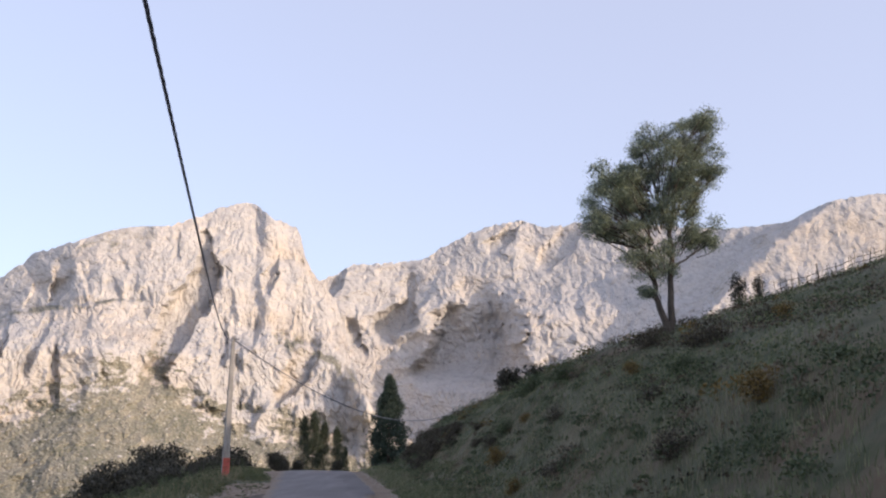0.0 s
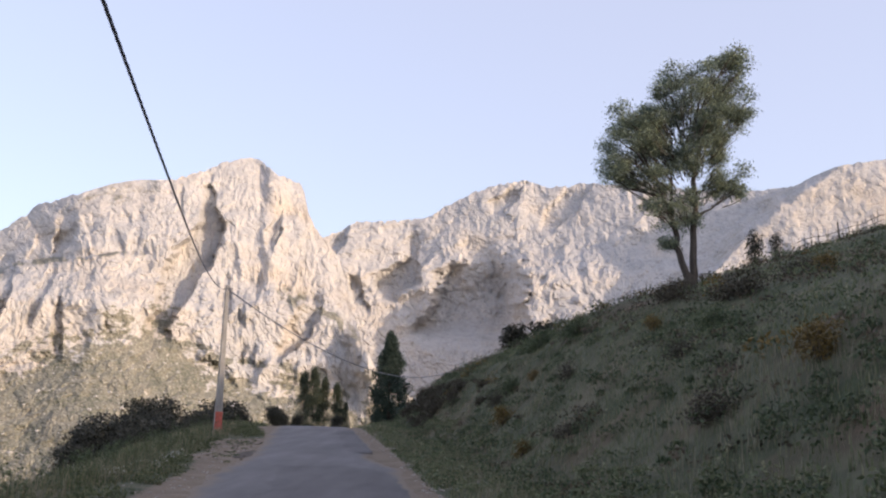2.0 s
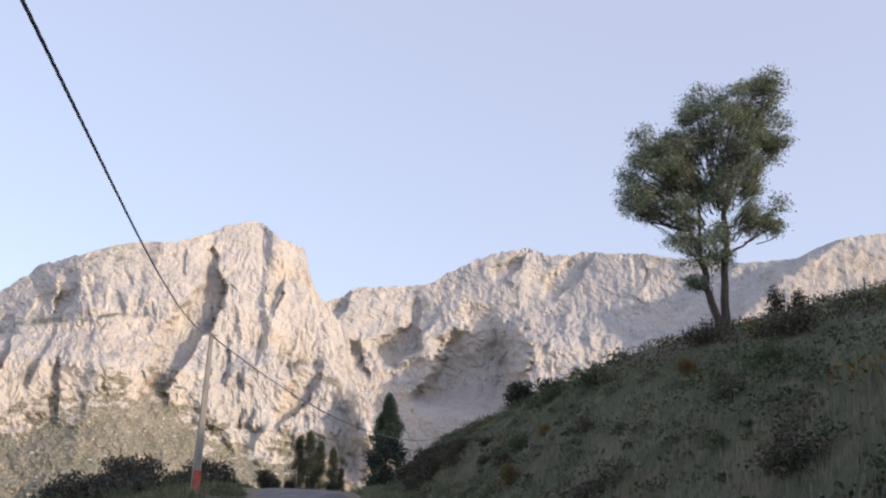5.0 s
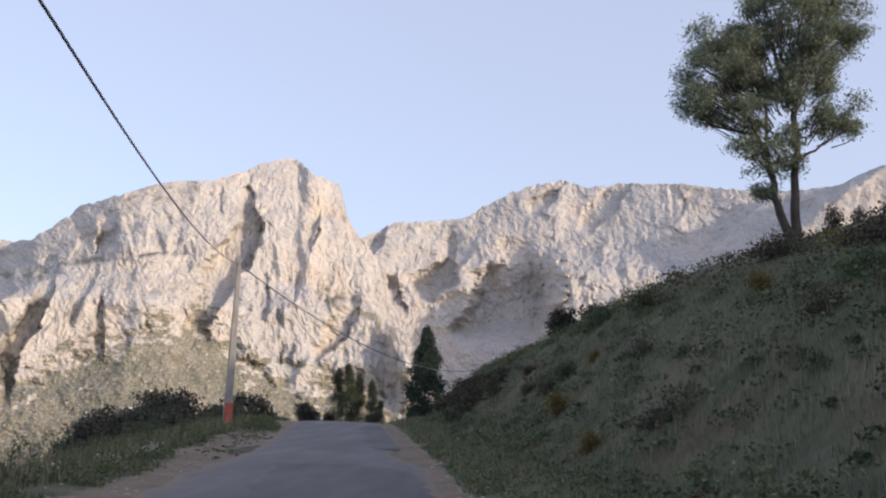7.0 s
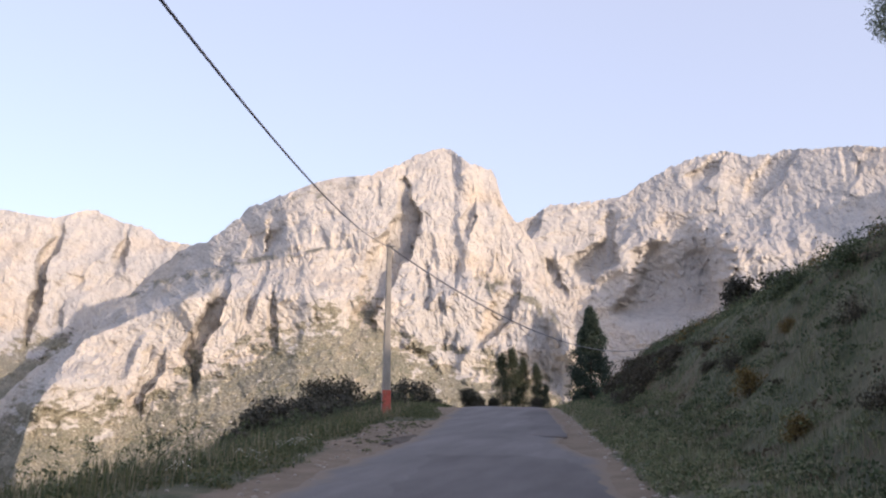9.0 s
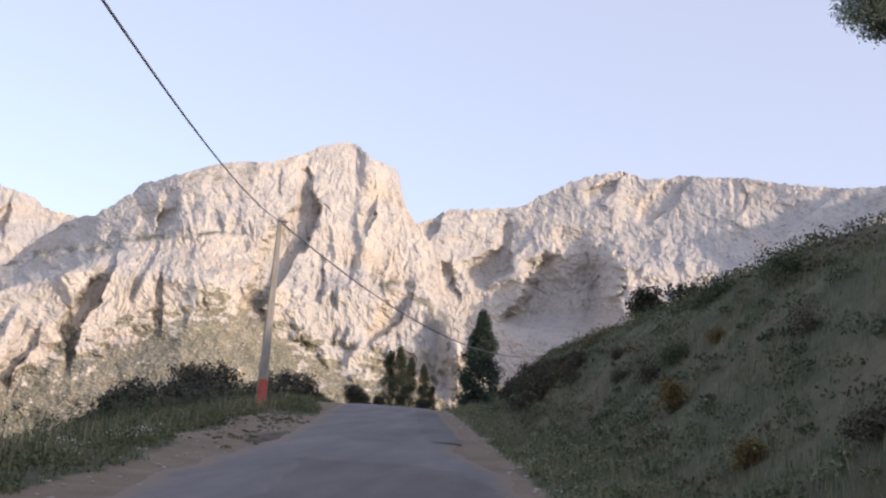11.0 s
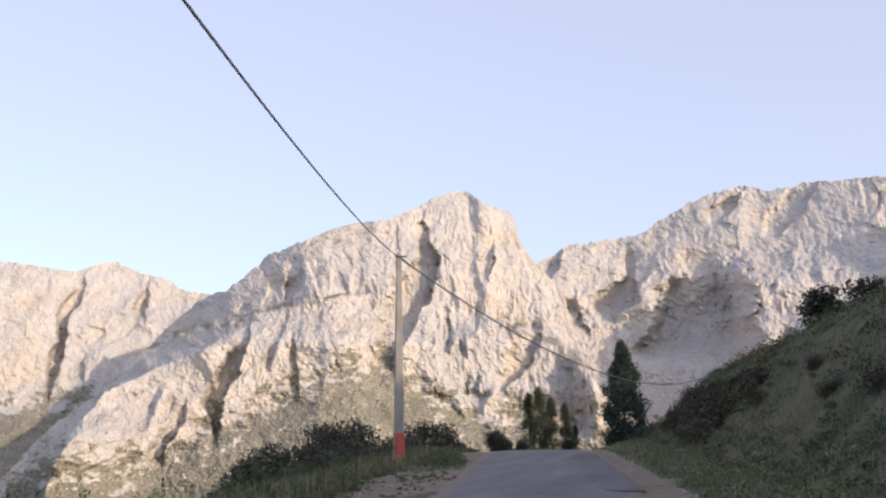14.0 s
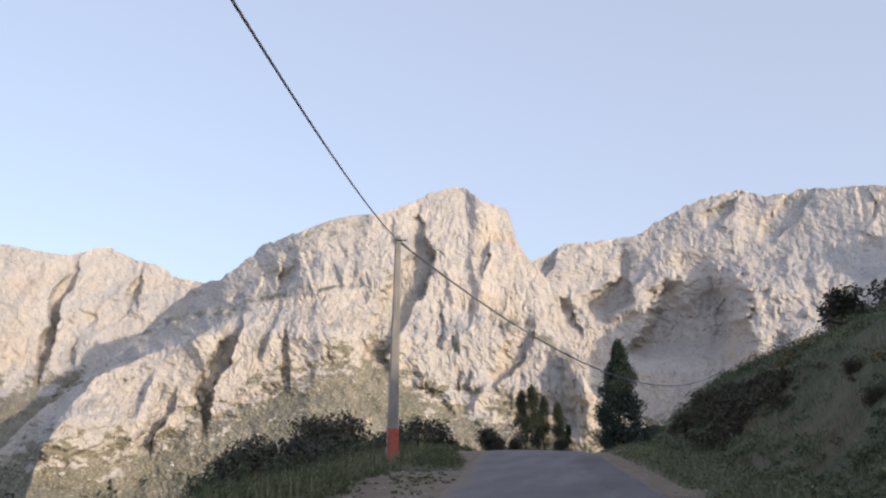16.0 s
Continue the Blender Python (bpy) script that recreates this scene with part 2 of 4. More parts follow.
def mesh_from(name, verts, faces, material, smooth=False, attrs=None):
    """A mesh out of arrays: verts (n, 3), faces (m, 3) or (m, 4)."""
    verts = np.asarray(verts, np.float32)
    faces = np.asarray(faces, np.int32)
    k = faces.shape[1]
    me = bpy.data.meshes.new(name)
    me.vertices.add(len(verts))
    me.vertices.foreach_set("co", verts.ravel())
    me.loops.add(faces.size)
    me.loops.foreach_set("vertex_index", faces.ravel())
    me.polygons.add(len(faces))
    me.polygons.foreach_set("loop_start", np.arange(0, faces.size, k, dtype=np.int32))
    me.polygons.foreach_set("use_smooth", np.full(len(faces), smooth))
    for key, values in (attrs or {}).items():
        a = me.attributes.new(key, 'FLOAT', 'POINT')
        a.data.foreach_set("value", np.asarray(values, np.float32).ravel())
    me.materials.append(material)
    me.update(calc_edges=True)
    me.validate()
    return me


def child(name, me, parent, label=""):
    ob = new(name, me)
    ob.parent = parent
    return tagged(ob, label) if label else ob


def part(name, bm, material, parent, label=""):
    me = bpy.data.meshes.new(name)
    bm.to_mesh(me)
    bm.free()
    me.materials.append(material)
    return child(name, me, parent, label)


def grid_faces(rows, cols):
    i = np.arange(rows - 1)[:, None] * cols + np.arange(cols - 1)[None]
    return np.stack([i, i + 1, i + cols + 1, i + cols], -1).reshape(-1, 4)


GRAD = np.random.RandomState(5).uniform(0, 2 * np.pi, 4096)
PERM = np.random.RandomState(6).permutation(4096)


def perlin(x, y, seed=0):
    xi, yi = np.floor(x).astype(int), np.floor(y).astype(int)
    fx, fy = x - xi, y - yi

    def corner(dx, dy):
        h = PERM[(PERM[(xi + dx + seed * 57) % 4096] + yi + dy) % 4096]
        a = GRAD[h]
        return np.cos(a) * (fx - dx) + np.sin(a) * (fy - dy)

    sx, sy = fx * fx * fx * (fx * (fx * 6 - 15) + 10), fy * fy * fy * (fy * (fy * 6 - 15) + 10)
    top = corner(0, 0) * (1 - sx) + corner(1, 0) * sx
    low = corner(0, 1) * (1 - sx) + corner(1, 1) * sx
    return (top * (1 - sy) + low * sy) * 1.5


def fbm(x, y, octaves=4, seed=0, gain=0.5):
    return sum(gain ** k * perlin(x * 2.03 ** k, y * 2.03 ** k, seed + k) for k in range(octaves))


def ridged(x, y, octaves=3, seed=0, gain=0.5):
    return sum(gain ** k * (1 - 2 * np.abs(perlin(x * 2.1 ** k, y * 2.1 ** k, seed + k))) for k in range(octaves))


def smooth01(v):
    v = np.clip(v, 0, 1)
    return v * v * (3 - 2 * v)


# ---- shape of the land ----
ROAD_Y = [-90, 0, 12, 20, 27, 35, 44, 51, 66, 80, 110, 150, 400]
ROAD_X = [3.5, -1.0, -1.9, -2.65, -3.45, -4.5, -5.75, -6.8, -9.0, -11.0, -14.0, -17.0, -17.0]
RISE_Y = [-90, 0, 15, 25, 35, 45, 55, 62, 68, 76, 90, 120, 160, 250, 500, 900, 3000]
RISE_Z = [0.6, 0, -0.10, 0.0, 0.30, 0.68, 1.12, 1.40, 1.50, 1.38, 0.9, 0.3, -0.8, -9, -70, -140, -150]
SIDE_U = [-3000, -500, -200, -80, -30, -14, -9.5, -7.5, -6, -4.5, -2.5, 2.5, 3.4, 4.2, 5.4, 6.5, 9, 11.7, 13.4, 16, 20, 30, 46, 62, 80, 160, 420, 900, 3000]
# heights from u = 80 are out of view, raised to keep sun off the verge
SIDE_Z = [-150, -125, -75, -32, -10, -3.2, -1.3, -0.4, -0.02, 0.05, -0.03, -0.03, 0.04, 0.3, 0.25, 1.2, 3.6, 4.95, 5.45, 6.2, 7.4, 11.4, 17.05, 22.9, 31, 42, 30, -40, -150]


BULGE = 1.2


def soft_interp(v, xs, ys, w):
    v = np.asarray(v, float)
    return sum(np.interp(v + o * w, xs, ys) for o in (-1, -0.5, 0, 0.5, 1)) / 5


def road_x(y):
    return soft_interp(y, ROAD_Y, ROAD_X, 4.0)


def road_z(y):
    return soft_interp(y, RISE_Y, RISE_Z, 4.0)


def land(u, y):
    """Height of the ground at u metres to the right of the road's middle."""
    u, y = np.asarray(u, float), np.asarray(y, float)
    away = np.clip(y - 70, 0, 60) * 0.06
    side = soft_interp(np.where(u > 3, np.maximum(u - away, 3), u), SIDE_U, SIDE_Z, 0.25)
    z = road_z(y) + side + BULGE * np.exp(-((y - 40) / 12.5) ** 2) * smooth01((u - 6) / 6) * (1 - smooth01((u - 18) / 20))
    face = smooth01((u - np.interp(y, [44, 52, 60], [8.5, 6.8, 5.8])) / 0.9 + 0.5)     # steep cut end of the bank
    z = z + np.maximum(1.35 + 0.40 * (u - 5.5) - side, 0) * face * (u < 14) * smooth01((y - 45) / 9) * smooth01((65 - y) / 2.5)
    z = z - 2.0 * smooth01((u - 58) / 16) * (1 - smooth01((u - 300) / 200)) * smooth01((13 - y) / 8)     # unseen dip added in the ridge so the sun reaches the treetop
    rough = smooth01((np.abs(u) - 4.0) / 4)
    z = z + rough * (0.20 * fbm(u / 6 + 3, y / 7, 3, 11) + 0.10 * fbm(u / 1.3, y / 1.3, 2, 17))
    z = z + smooth01((u - 8) / 20) * 0.35 * perlin(u / 14, y / 18, 23)
    return np.maximum(z, -155 + 3 * perlin(u / 60, y / 60, 31))


def at_ground(x, y):
    return float(land(x - road_x(y), y))


def verge_edge(y):
    """Where the bare shoulder ends and the outer verge begins."""
    return np.interp(y, [10, 30, 34, 36, 38, 44, 47, 49.5, 54, 58, 70], [-3.7, -3.75, -4.0, -4.6, -4.2, -4.8, -4.5, -2.8, -2.75, -3.7, -3.4])


ys = np.concatenate([np.arange(-80, -4, 2.0), np.arange(-4, 80, 0.4), np.arange(80, 140, 1.5), np.geomspace(140, 3000, 40)])
us = np.concatenate([-np.geomspace(3000, 14.2, 40), np.arange(-14, 30, 0.33), np.geomspace(30.2, 3000, 55)])
U, Y = np.meshgrid(us, ys)
X = U + road_x(Y)
Z = land(U, Y)
edge_l = smooth01((U - verge_edge(Y)) / 0.5 + 0.5 + 0.3 * fbm(Y / 2, U / 2, 3, 41)) * (U < 0)
edge_r = smooth01((np.interp(Y, [20, 32, 50, 66], [3.1, 3.1, 3.4, 3.9]) - U) / 0.5 + 0.4 + 0.35 * fbm(Y / 2.5, U / 3, 3, 42)) * (U >= 0)
dirt = np.clip(edge_l + edge_r, 0, 1)
ground = tagged(new("ground", mesh_from("ground", np.stack([X, Y, Z], -1).reshape(-1, 3), grid_faces(len(ys), len(us)), M_GROUND, True, {"dirt": dirt})), "rough grassy mountainside with bare soil beside the road", "ground", kind="structure")

# ---- road ----
ry = np.arange(-70, 150, 0.5)
rt = np.array([-1.0, -0.97, -0.9, -0.7, -0.4, 0, 0.4, 0.7, 0.9, 0.97, 1.0])
RT, RY = np.meshgrid(rt, ry)
half = 2.45 + np.where(RT < 0, 0.28 * fbm(RY / 3.1, RY * 0 + 2, 3, 51), 0.22 * fbm(RY / 2.2, RY * 0 + 7, 3, 52))
half = half - np.where(RT > 0, 0.45 * np.exp(-((RY - 38.5) / 3.5) ** 2), 0) + np.where(RT > 0, 0.35 * np.exp(-((RY - 32.5) / 2.0) ** 2), 0)
half = half + np.where(RT < 0, 0.5 * np.exp(-((RY - 28) / 6) ** 2), 0)
RU = RT * half
RZ = road_z(RY) + 0.035 - 0.05 * np.abs(RT) ** 6 + 0.02 * (1 - RT ** 2) + 0.012 * fbm(RU / 1.5, RY / 2, 2, 55)
road = tagged(new("road", mesh_from("road", np.stack([RU + road_x(RY), RY, RZ], -1).reshape(-1, 3), grid_faces(len(ry), len(rt)), M_ASPHALT, True, {"edge": np.abs(RT) ** 4 * 0.75})), "narrow worn grey asphalt road with crumbling edges", "road", kind="structure")


def tar_patch(y0, y1, t0, t1, seed):
    """A darker repair laid on the road, with an uneven outline."""
    py = np.linspace(y0, y1, max(6, int((y1 - y0) / 0.3)))
    pt = np.linspace(0, 1, 9)
    PT, PY = np.meshgrid(pt, py)
    lo = t0 + 0.30 * fbm(PY / 2.4, PY * 0 + seed, 3, seed)
    hi = t1 + 0.12 * fbm(PY / 1.4, PY * 0 + seed + 9, 3, seed + 3)
    pu = lo + (hi - lo) * PT
    slant = 0.5 * fbm(pu / 1.2, pu * 0 + seed, 2, seed + 6)
    PY2 = PY + slant
    z = road_z(PY2) + 0.041 + 0.02 * (1 - (pu / 2.45) ** 2) - 0.05 * np.abs(pu / 2.5) ** 6 + 0.012 * fbm(pu / 1.5, PY2 / 2, 2, 55)
    return child("patch", mesh_from("patch", np.stack([pu + road_x(PY2), PY2, z], -1).reshape(-1, 3), grid_faces(len(py), 9), M_PATCH, True, {"edge": PT * 0}), road, "darker tar repair on the asphalt")


tar_patch(10, 33.0, -1.1, 2.3, 3)
tar_patch(40.5, 60, 1.25, 2.3, 8)
M_DAMP = plain_material("dark_loose_soil", (0.075, 0.062, 0.052), (0.12, 0.10, 0.082), 6, 0.95)
py, pt = np.meshgrid(np.linspace(36.2, 40.6, 30), np.linspace(-1, 1, 13), indexing="ij")
wide = np.sqrt(np.clip(1 - ((py - 38.4) / 2.2) ** 2, 0, 1)) * (0.38 + 0.12 * fbm(py / 0.7, py * 0 + 3, 3, 91))
pu = -2.72 + 0.08 * (py - 38) + pt * wide
pz = land(pu, py) + 0.012 + 0.05 * (1 - np.abs(pt)) * (0.6 + 0.9 * fbm(pu / 0.25, py / 0.25, 3, 92))
child("soil_patch", mesh_from("soil_patch", np.stack([pu + road_x(py), py, pz], -1).reshape(-1, 3), grid_faces(30, 13), M_DAMP, True), ground, "dark loose soil at the road's edge")

# ---- far mountains ----
EYE = np.array([-1.2, 11.0, 1.4])
SCREE = []
HOLLOWS = {"main": [], "left": [], "right": [], "far": []}


def line_at(points, az):
    p = sorted(points)
    return np.interp(az, [a for a, _ in p], [e for _, e in p])


def carve(where, rows, most=120.0):
    """A gully or alcove in a rock face, which lies in its own shade: rows of height angle, left and right bearing; most: depth in m at most."""
    HOLLOWS[where].append((sorted(rows), most))


def facets(x, y, seed=0, crisp=16.0):
    """Broken rock: flat blocks, each with a tilt and a level of its own."""
    x, y = np.float32(x), np.float32(y)
    xi, yi = np.floor(x).astype(int), np.floor(y).astype(int)
    turn32 = np.float32(GRAD / (2 * np.pi))
    total, weight = np.float32(0), np.float32(1e-9)
    for dx in (-1, 0, 1):
        for dy in (-1, 0, 1):
            h = PERM[(PERM[(xi + dx + seed * 57) % 4096] + yi + dy) % 4096]
            g, h2 = turn32[h], turn32[(h * 7 + 13) % 4096]
            cx, cy = xi + dx + np.float32(0.1) + np.float32(0.8) * g, yi + dy + np.float32(0.1) + np.float32(0.8) * h2
            cx, cy = np.float32(x - cx), np.float32(y - cy)
            w = np.exp(np.float32(-crisp) * (cx * cx + cy * cy))
            tx, ty, lev = 2 * turn32[(h + 911) % 4096] - 1, 2 * turn32[(h + 1777) % 4096] - 1, 2 * turn32[(h + 2903) % 4096] - 1
            total = total + w * (np.float32(0.45) * lev + tx * cx + np.float32(0.7) * ty * cy)
            weight = weight + w
    return total / weight


def mountain(name, label, where, crest, foot, span, cols, rows, low, dist, spurs, slopes, seed, rough=1.0, jag=0.10, dome=(), ledges=(), tilt=((0, 0.5), (1, 0.5)), ribs=((0, 1), (1, 1)), turned=()):
    """A rock face seen across the valley. crest, foot: lines of bearing and height angle in degrees; below foot lies scrub on scree.
    spurs: (line, width in m): ribs whose left flank drops off steeply. slopes: of scree, cliff and upper part, in degrees. tilt, ribs: lean and strength of
    the ribs by bearing. dome: bearings between which the top is a smooth grassy dome."""
    az = np.linspace(span[0], span[1], cols)
    inside_dome = smooth01((dome[0] - az) / 1.2) * smooth01((az - dome[1]) / 1.2) if dome else 0 * az
    top = line_at(crest, az) + jag * (1 - 0.9 * inside_dome) * (fbm(az / 0.55, az * 0 + seed, 4, seed, 0.6) + 0.9 * facets(az / 0.32, az * 0 + 0.5, seed + 3))
    v = np.linspace(0, 1, rows)[:, None]
    EL = low + (top[None] - low) * v
    AZ = az[None] + 0 * EL
    BA, BE = AZ + 0.16 * fbm(AZ / 1.1, EL / 1.3, 5, seed + 60, 0.6), EL + 0.16 * fbm(AZ / 1.3, EL / 1.1, 5, seed + 65, 0.6)
    fl = line_at(foot, az)[None]
    mid = fl + 0.62 * np.maximum(line_at(crest, az)[None] - fl, 1.0)
    rock = smooth01((BE - fl) / 0.9 + 0.5 + 0.8 * fbm(AZ / 1.1, EL / 0.8, 4, seed + 9, 0.6))
    upper = smooth01((BE - mid) / 1.6)
    cot = [1 / math.tan(radians(v)) for v in slopes]
    wide_foot = np.convolve(np.pad(fl[0], cols // 16, mode='edge'), np.ones(cols // 16 * 2 + 1) / (cols // 16 * 2 + 1), 'valid')[None]
    run = np.radians(cot[0] * np.minimum(BE - wide_foot, 0) + cot[1] * np.clip(BE - wide_foot, 0, mid - wide_foot) + cot[2] * np.maximum(BE - mid, 0))
    run = run - fbm(az / 9.0, az * 0 + 8, 2, seed + 4)[None] * 0.02
    R = dist * np.exp(run)
    grain = dist / 1650
    mx, my = -np.radians(AZ) * dist / grain, np.radians(EL) * dist / grain
    mx, my = mx + 16 * fbm(mx / 110, my / 120, 4, seed + 20), my + 14 * fbm(mx / 100, my / 100, 4, seed + 22)
    k = line_at(tilt, az)[None]
    lean = (mx - k * my) / np.sqrt(1 + k * k)
    along = (my + k * mx) / np.sqrt(1 + k * k)
    calm = 0.2 + 0.8 * smooth01(0.5 + 2.0 * fbm(lean / 120, along / 170, 3, seed + 51))
    soft = (0.10 + 0.90 * rock) * (1 - 0.35 * upper) * (1 - 0.85 * inside_dome[None] * smooth01((EL - top[None] + 1.5) / 0.9))
    rib = line_at(ribs, az)[None]
    relief = 24 * facets(lean / 120, along / 210, seed + 30, 12) + 16 * facets(lean / 46, along / 58, seed + 33) * calm
    relief += 7 * facets(lean / 19, along / 21, seed + 36) * (0.4 + 0.6 * calm) + 3.0 * facets(mx / 8, my / 8, seed + 39)
    relief += rib * calm * (9 * (ridged(lean / 85, along / 170, 2, seed + 41, 0.5) - 0.6) + 4.5 * (ridged(lean / 27, along / 46, 3, seed + 45, 0.6) - 0.6))
    relief += 2.0 * facets(mx / 5.2, my / 5.6, seed + 48)
    bed = (my - 0.55 * mx) / 17 + 1.1 * fbm(mx / 90, my / 60, 3, seed + 53)     # beds of the upper slopes, parallel to the left skyline
    step = bed - np.floor(bed)
    relief += 5.0 * (1 - rib) * upper * (smooth01(step / 0.75) - step) * smooth01(0.5 + 1.5 * fbm(mx / 70, my / 40, 3, seed + 54))
    R = R - rough * grain * soft * relief
    R = R - rough * (1 - rock) * (7 * fbm(mx / 60, my / 45, 3, seed + 43) + 2.2 * fbm(mx / 9, my / 8, 3, seed + 44))
    for line, wide in spurs:
        line = sorted(line, key=lambda p: p[1])
        e = [p[1] for p in line]
        la = np.interp(BE, e, [p[0] for p in line])
        s = np.radians(la - BA) * dist
        keep = smooth01((BE - e[0] + 0.9) / (1.0 + min(wide, 120) / 32)) * smooth01((e[-1] + 0.5 - BE) / (0.9 + min(wide, 120) / 80))
        flank = np.where(s > 0, np.exp(-np.maximum(s, 0) / (2.6 * wide)), smooth01(1 + s / (0.30 * wide)))
        R = R - keep * flank * wide * 1.0
    for near, far, lean_back, line in turned:     # flanks that turn away from the sun above a line
        R = R + lean_back * np.radians(np.clip(AZ - near, 0, far - near)) * dist * smooth01((BE - line_at(line, az)[None]) / 0.5 + 0.2)
    fray = 0.10 * fbm(AZ / 0.35, EL / 0.5, 4, seed + 81, 0.65)
    wave = 0.13 * fbm(AZ / 1.2, EL / 0.9, 3, seed + 83)
    shade = 0
    for line, most in HOLLOWS[where]:
        e = np.array([p[0] for p in line])
        lf, rt = np.array([p[1] for p in line]), np.array([p[2] for p in line])
        wide = np.radians((lf - rt).max()) * dist
        theta = radians(SUN_AZ + (lf.mean() + rt.mean()) / 2)
        deep = min(1.15 * wide / max(-math.tan(theta), 0.5), most)
        w = max((lf - rt).max() * 0.12, 0.12)
        ease = min(math.degrees(deep / dist), 2.2)
        big = smooth01(((lf - rt).max() - 2.0) / 2.0)
        ragged = 0.6 * (1 - big) * fray + min((lf - rt).max(), 4.0) * wave
        cut = smooth01((np.interp(EL, e, lf) - AZ + ragged) / min(w * 2.2, 0.5 + 0.7 * big) + 0.4) * smooth01((AZ - np.interp(EL, e, rt) + ragged) / (w * (0.6 + 0.8 * big)) + 0.5)
        cut = cut * smooth01((EL - e[0]) / ease + 0.6) * np.clip((e[-1] - EL) / (1.6 * ease) + 0.5, 0, 1)
        shade = np.maximum(shade, cut * deep)
    R = R + shade
    shelf = 0
    for line, deep, band in ledges:
        over = BE - line_at(line, az)[None]
        inside = smooth01((az - min(line)[0]) / 1.5) * smooth01((max(line)[0] - az) / 1.5)
        R = R + deep * inside[None] * smooth01(over / band)
        shelf = shelf + (0.26 if band < 0.5 else 0.42) * inside[None] * np.exp(-((over - 0.5 * band) / band) ** 2) * smooth01(0.7 + 1.2 * fbm(AZ / 0.7, EL / 0.7, 3, seed + 72))
    RA, RE = np.radians(AZ), np.radians(EL)
    P = np.stack([EYE[0] - np.sin(RA) * R, EYE[1] + np.cos(RA) * R, EYE[2] + np.tan(RE) * R], -1)
    gentle = np.clip(np.gradient(R, axis=0) / np.maximum(np.gradient(P[..., 2], axis=0), 0.05), -2, 6)
    low_veg = 1 - smooth01((BE - fl) / 2.6 + 0.42 + 0.75 * fbm(AZ / 1.5, EL / 0.8, 6, seed + 75, 0.7))
    veg = 0.56 * low_veg + 0.15 * smooth01((gentle - 1.1) / 2.2) + 0.09 * fbm(AZ / 1.8, EL / 1.2, 4, seed + 78, 0.6) + 0.16 * (1 - rib) * upper * smooth01(2.2 * fbm(mx / 120, bed * 0.9, 3, seed + 57)) + shelf + 0.13 * inside_dome[None] * smooth01((EL - top[None] + 1.1) / 0.7) - 0.02 * (rock * (1 - upper)) + 0.05
    if where == "main":
        SCREE.append(P[(low_veg > 0.7) & (EL > -2.2)])
    back = [P[-1] + np.stack([-np.sin(RA[-1]) * d, np.cos(RA[-1]) * d, -0.8 * d + 0 * R[-1]], -1) for d in (25.0, 120.0, 420.0)]
    P = np.concatenate([P, np.stack(back)], 0)
    veg = np.concatenate([veg, np.zeros((3, cols))], 0)
    me = mesh_from(name, P.reshape(-1, 3), grid_faces(rows + 3, cols)[:, ::-1], M_ROCK, False, {"veg": veg})
    return tagged(new(name, me), label, "mountain", kind="structure")


carve("main", [(13.2, 15.6, 15.0), (12.0, 15.6, 14.1), (10.8, 16.4, 14.3), (9.7, 17.1, 14.7), (8.6, 17.7, 15.3), (7.7, 17.8, 15.8), (6.5, 17.9, 16.6), (5.5, 18.2, 17.0)])
carve("main", [(8.5, 23.8, 23.5), (7.6, 24.3, 23.7), (6.5, 24.7, 24.2), (5.3, 24.8, 24.5)])
carve("main", [(7.1, 23.3, 23.1), (6.3, 23.4, 23.0), (5.2, 23.5, 22.9), (4.2, 23.4, 22.8), (3.5, 23.2, 22.7)])
carve("main", [(7.7, 26.5, 25.8), (6.8, 26.7, 25.9), (5.8, 27.1, 26.1), (4.7, 27.7, 26.4), (3.7, 28.2, 27.0), (3.0, 28.4, 27.1), (2.2, 27.9, 27.3), (1.4, 27.8, 27.4)])
carve("main", [(2.0, 30.6, 29.4), (1.0, 30.8, 30.0), (0.2, 31.3, 30.4)])
carve("main", [(10.8, 23.7, 22.7), (10.0, 23.9, 22.8), (9.5, 23.8, 23.3)])
carve("main", [(13.8, 17.1, 16.8), (12.4, 17.0, 16.7)])
carve("main", [(12.5, 11.2, 10.7), (11.7, 11.7, 10.7), (10.8, 11.6, 11.0)])
carve("main", [(8.4, 14.1, 13.6), (7.3, 14.1, 13.4), (6.3, 14.0, 13.6)])
carve("main", [(7.1, 13.1, 12.6), (5.8, 13.0, 12.5)])
carve("main", [(4.3, 12.9, 11.8), (3.6, 12.7, 11.8)])
carve("main", [(7.2, 9.2, 7.9), (6.4, 9.6, 8.1), (5.3, 10.2, 8.6), (4.6, 10.6, 9.3), (4.0, 10.7, 10.1)])
carve("left", [(9.4, 36.0, 35.4), (8.8, 36.4, 35.6), (8.1, 36.7, 36.1), (7.3, 36.7, 36.2), (6.5, 36.6, 36.2), (5.8, 36.9, 36.3), (4.9, 37.0, 36.4), (3.8, 37.0, 36.8)])
carve("left", [(5.3, 35.6, 35.1), (4.5, 35.6, 35.1)])
carve("left", [(9.6, 32.1, 31.8), (8.8, 32.6, 31.9), (8.2, 32.7, 32.0)])
carve("right", [(10.2, -0.4, -4.2), (9.8, 0.5, -4.7), (9.3, 0.7, -4.9), (8.6, 0.8, -4.7), (8.0, 0.9, -4.4), (7.0, 1.4, -4.6), (6.0, 2.2, -4.9)], 130)
carve("right", [(11.0, 2.8, 2.0), (10.2, 3.0, 1.9), (9.6, 4.2, 2.2), (8.9, 4.6, 1.9), (8.2, 4.6, 3.5)])
carve("right", [(9.2, 6.4, 5.7), (8.2, 6.3, 5.5), (7.2, 6.0, 4.9)])
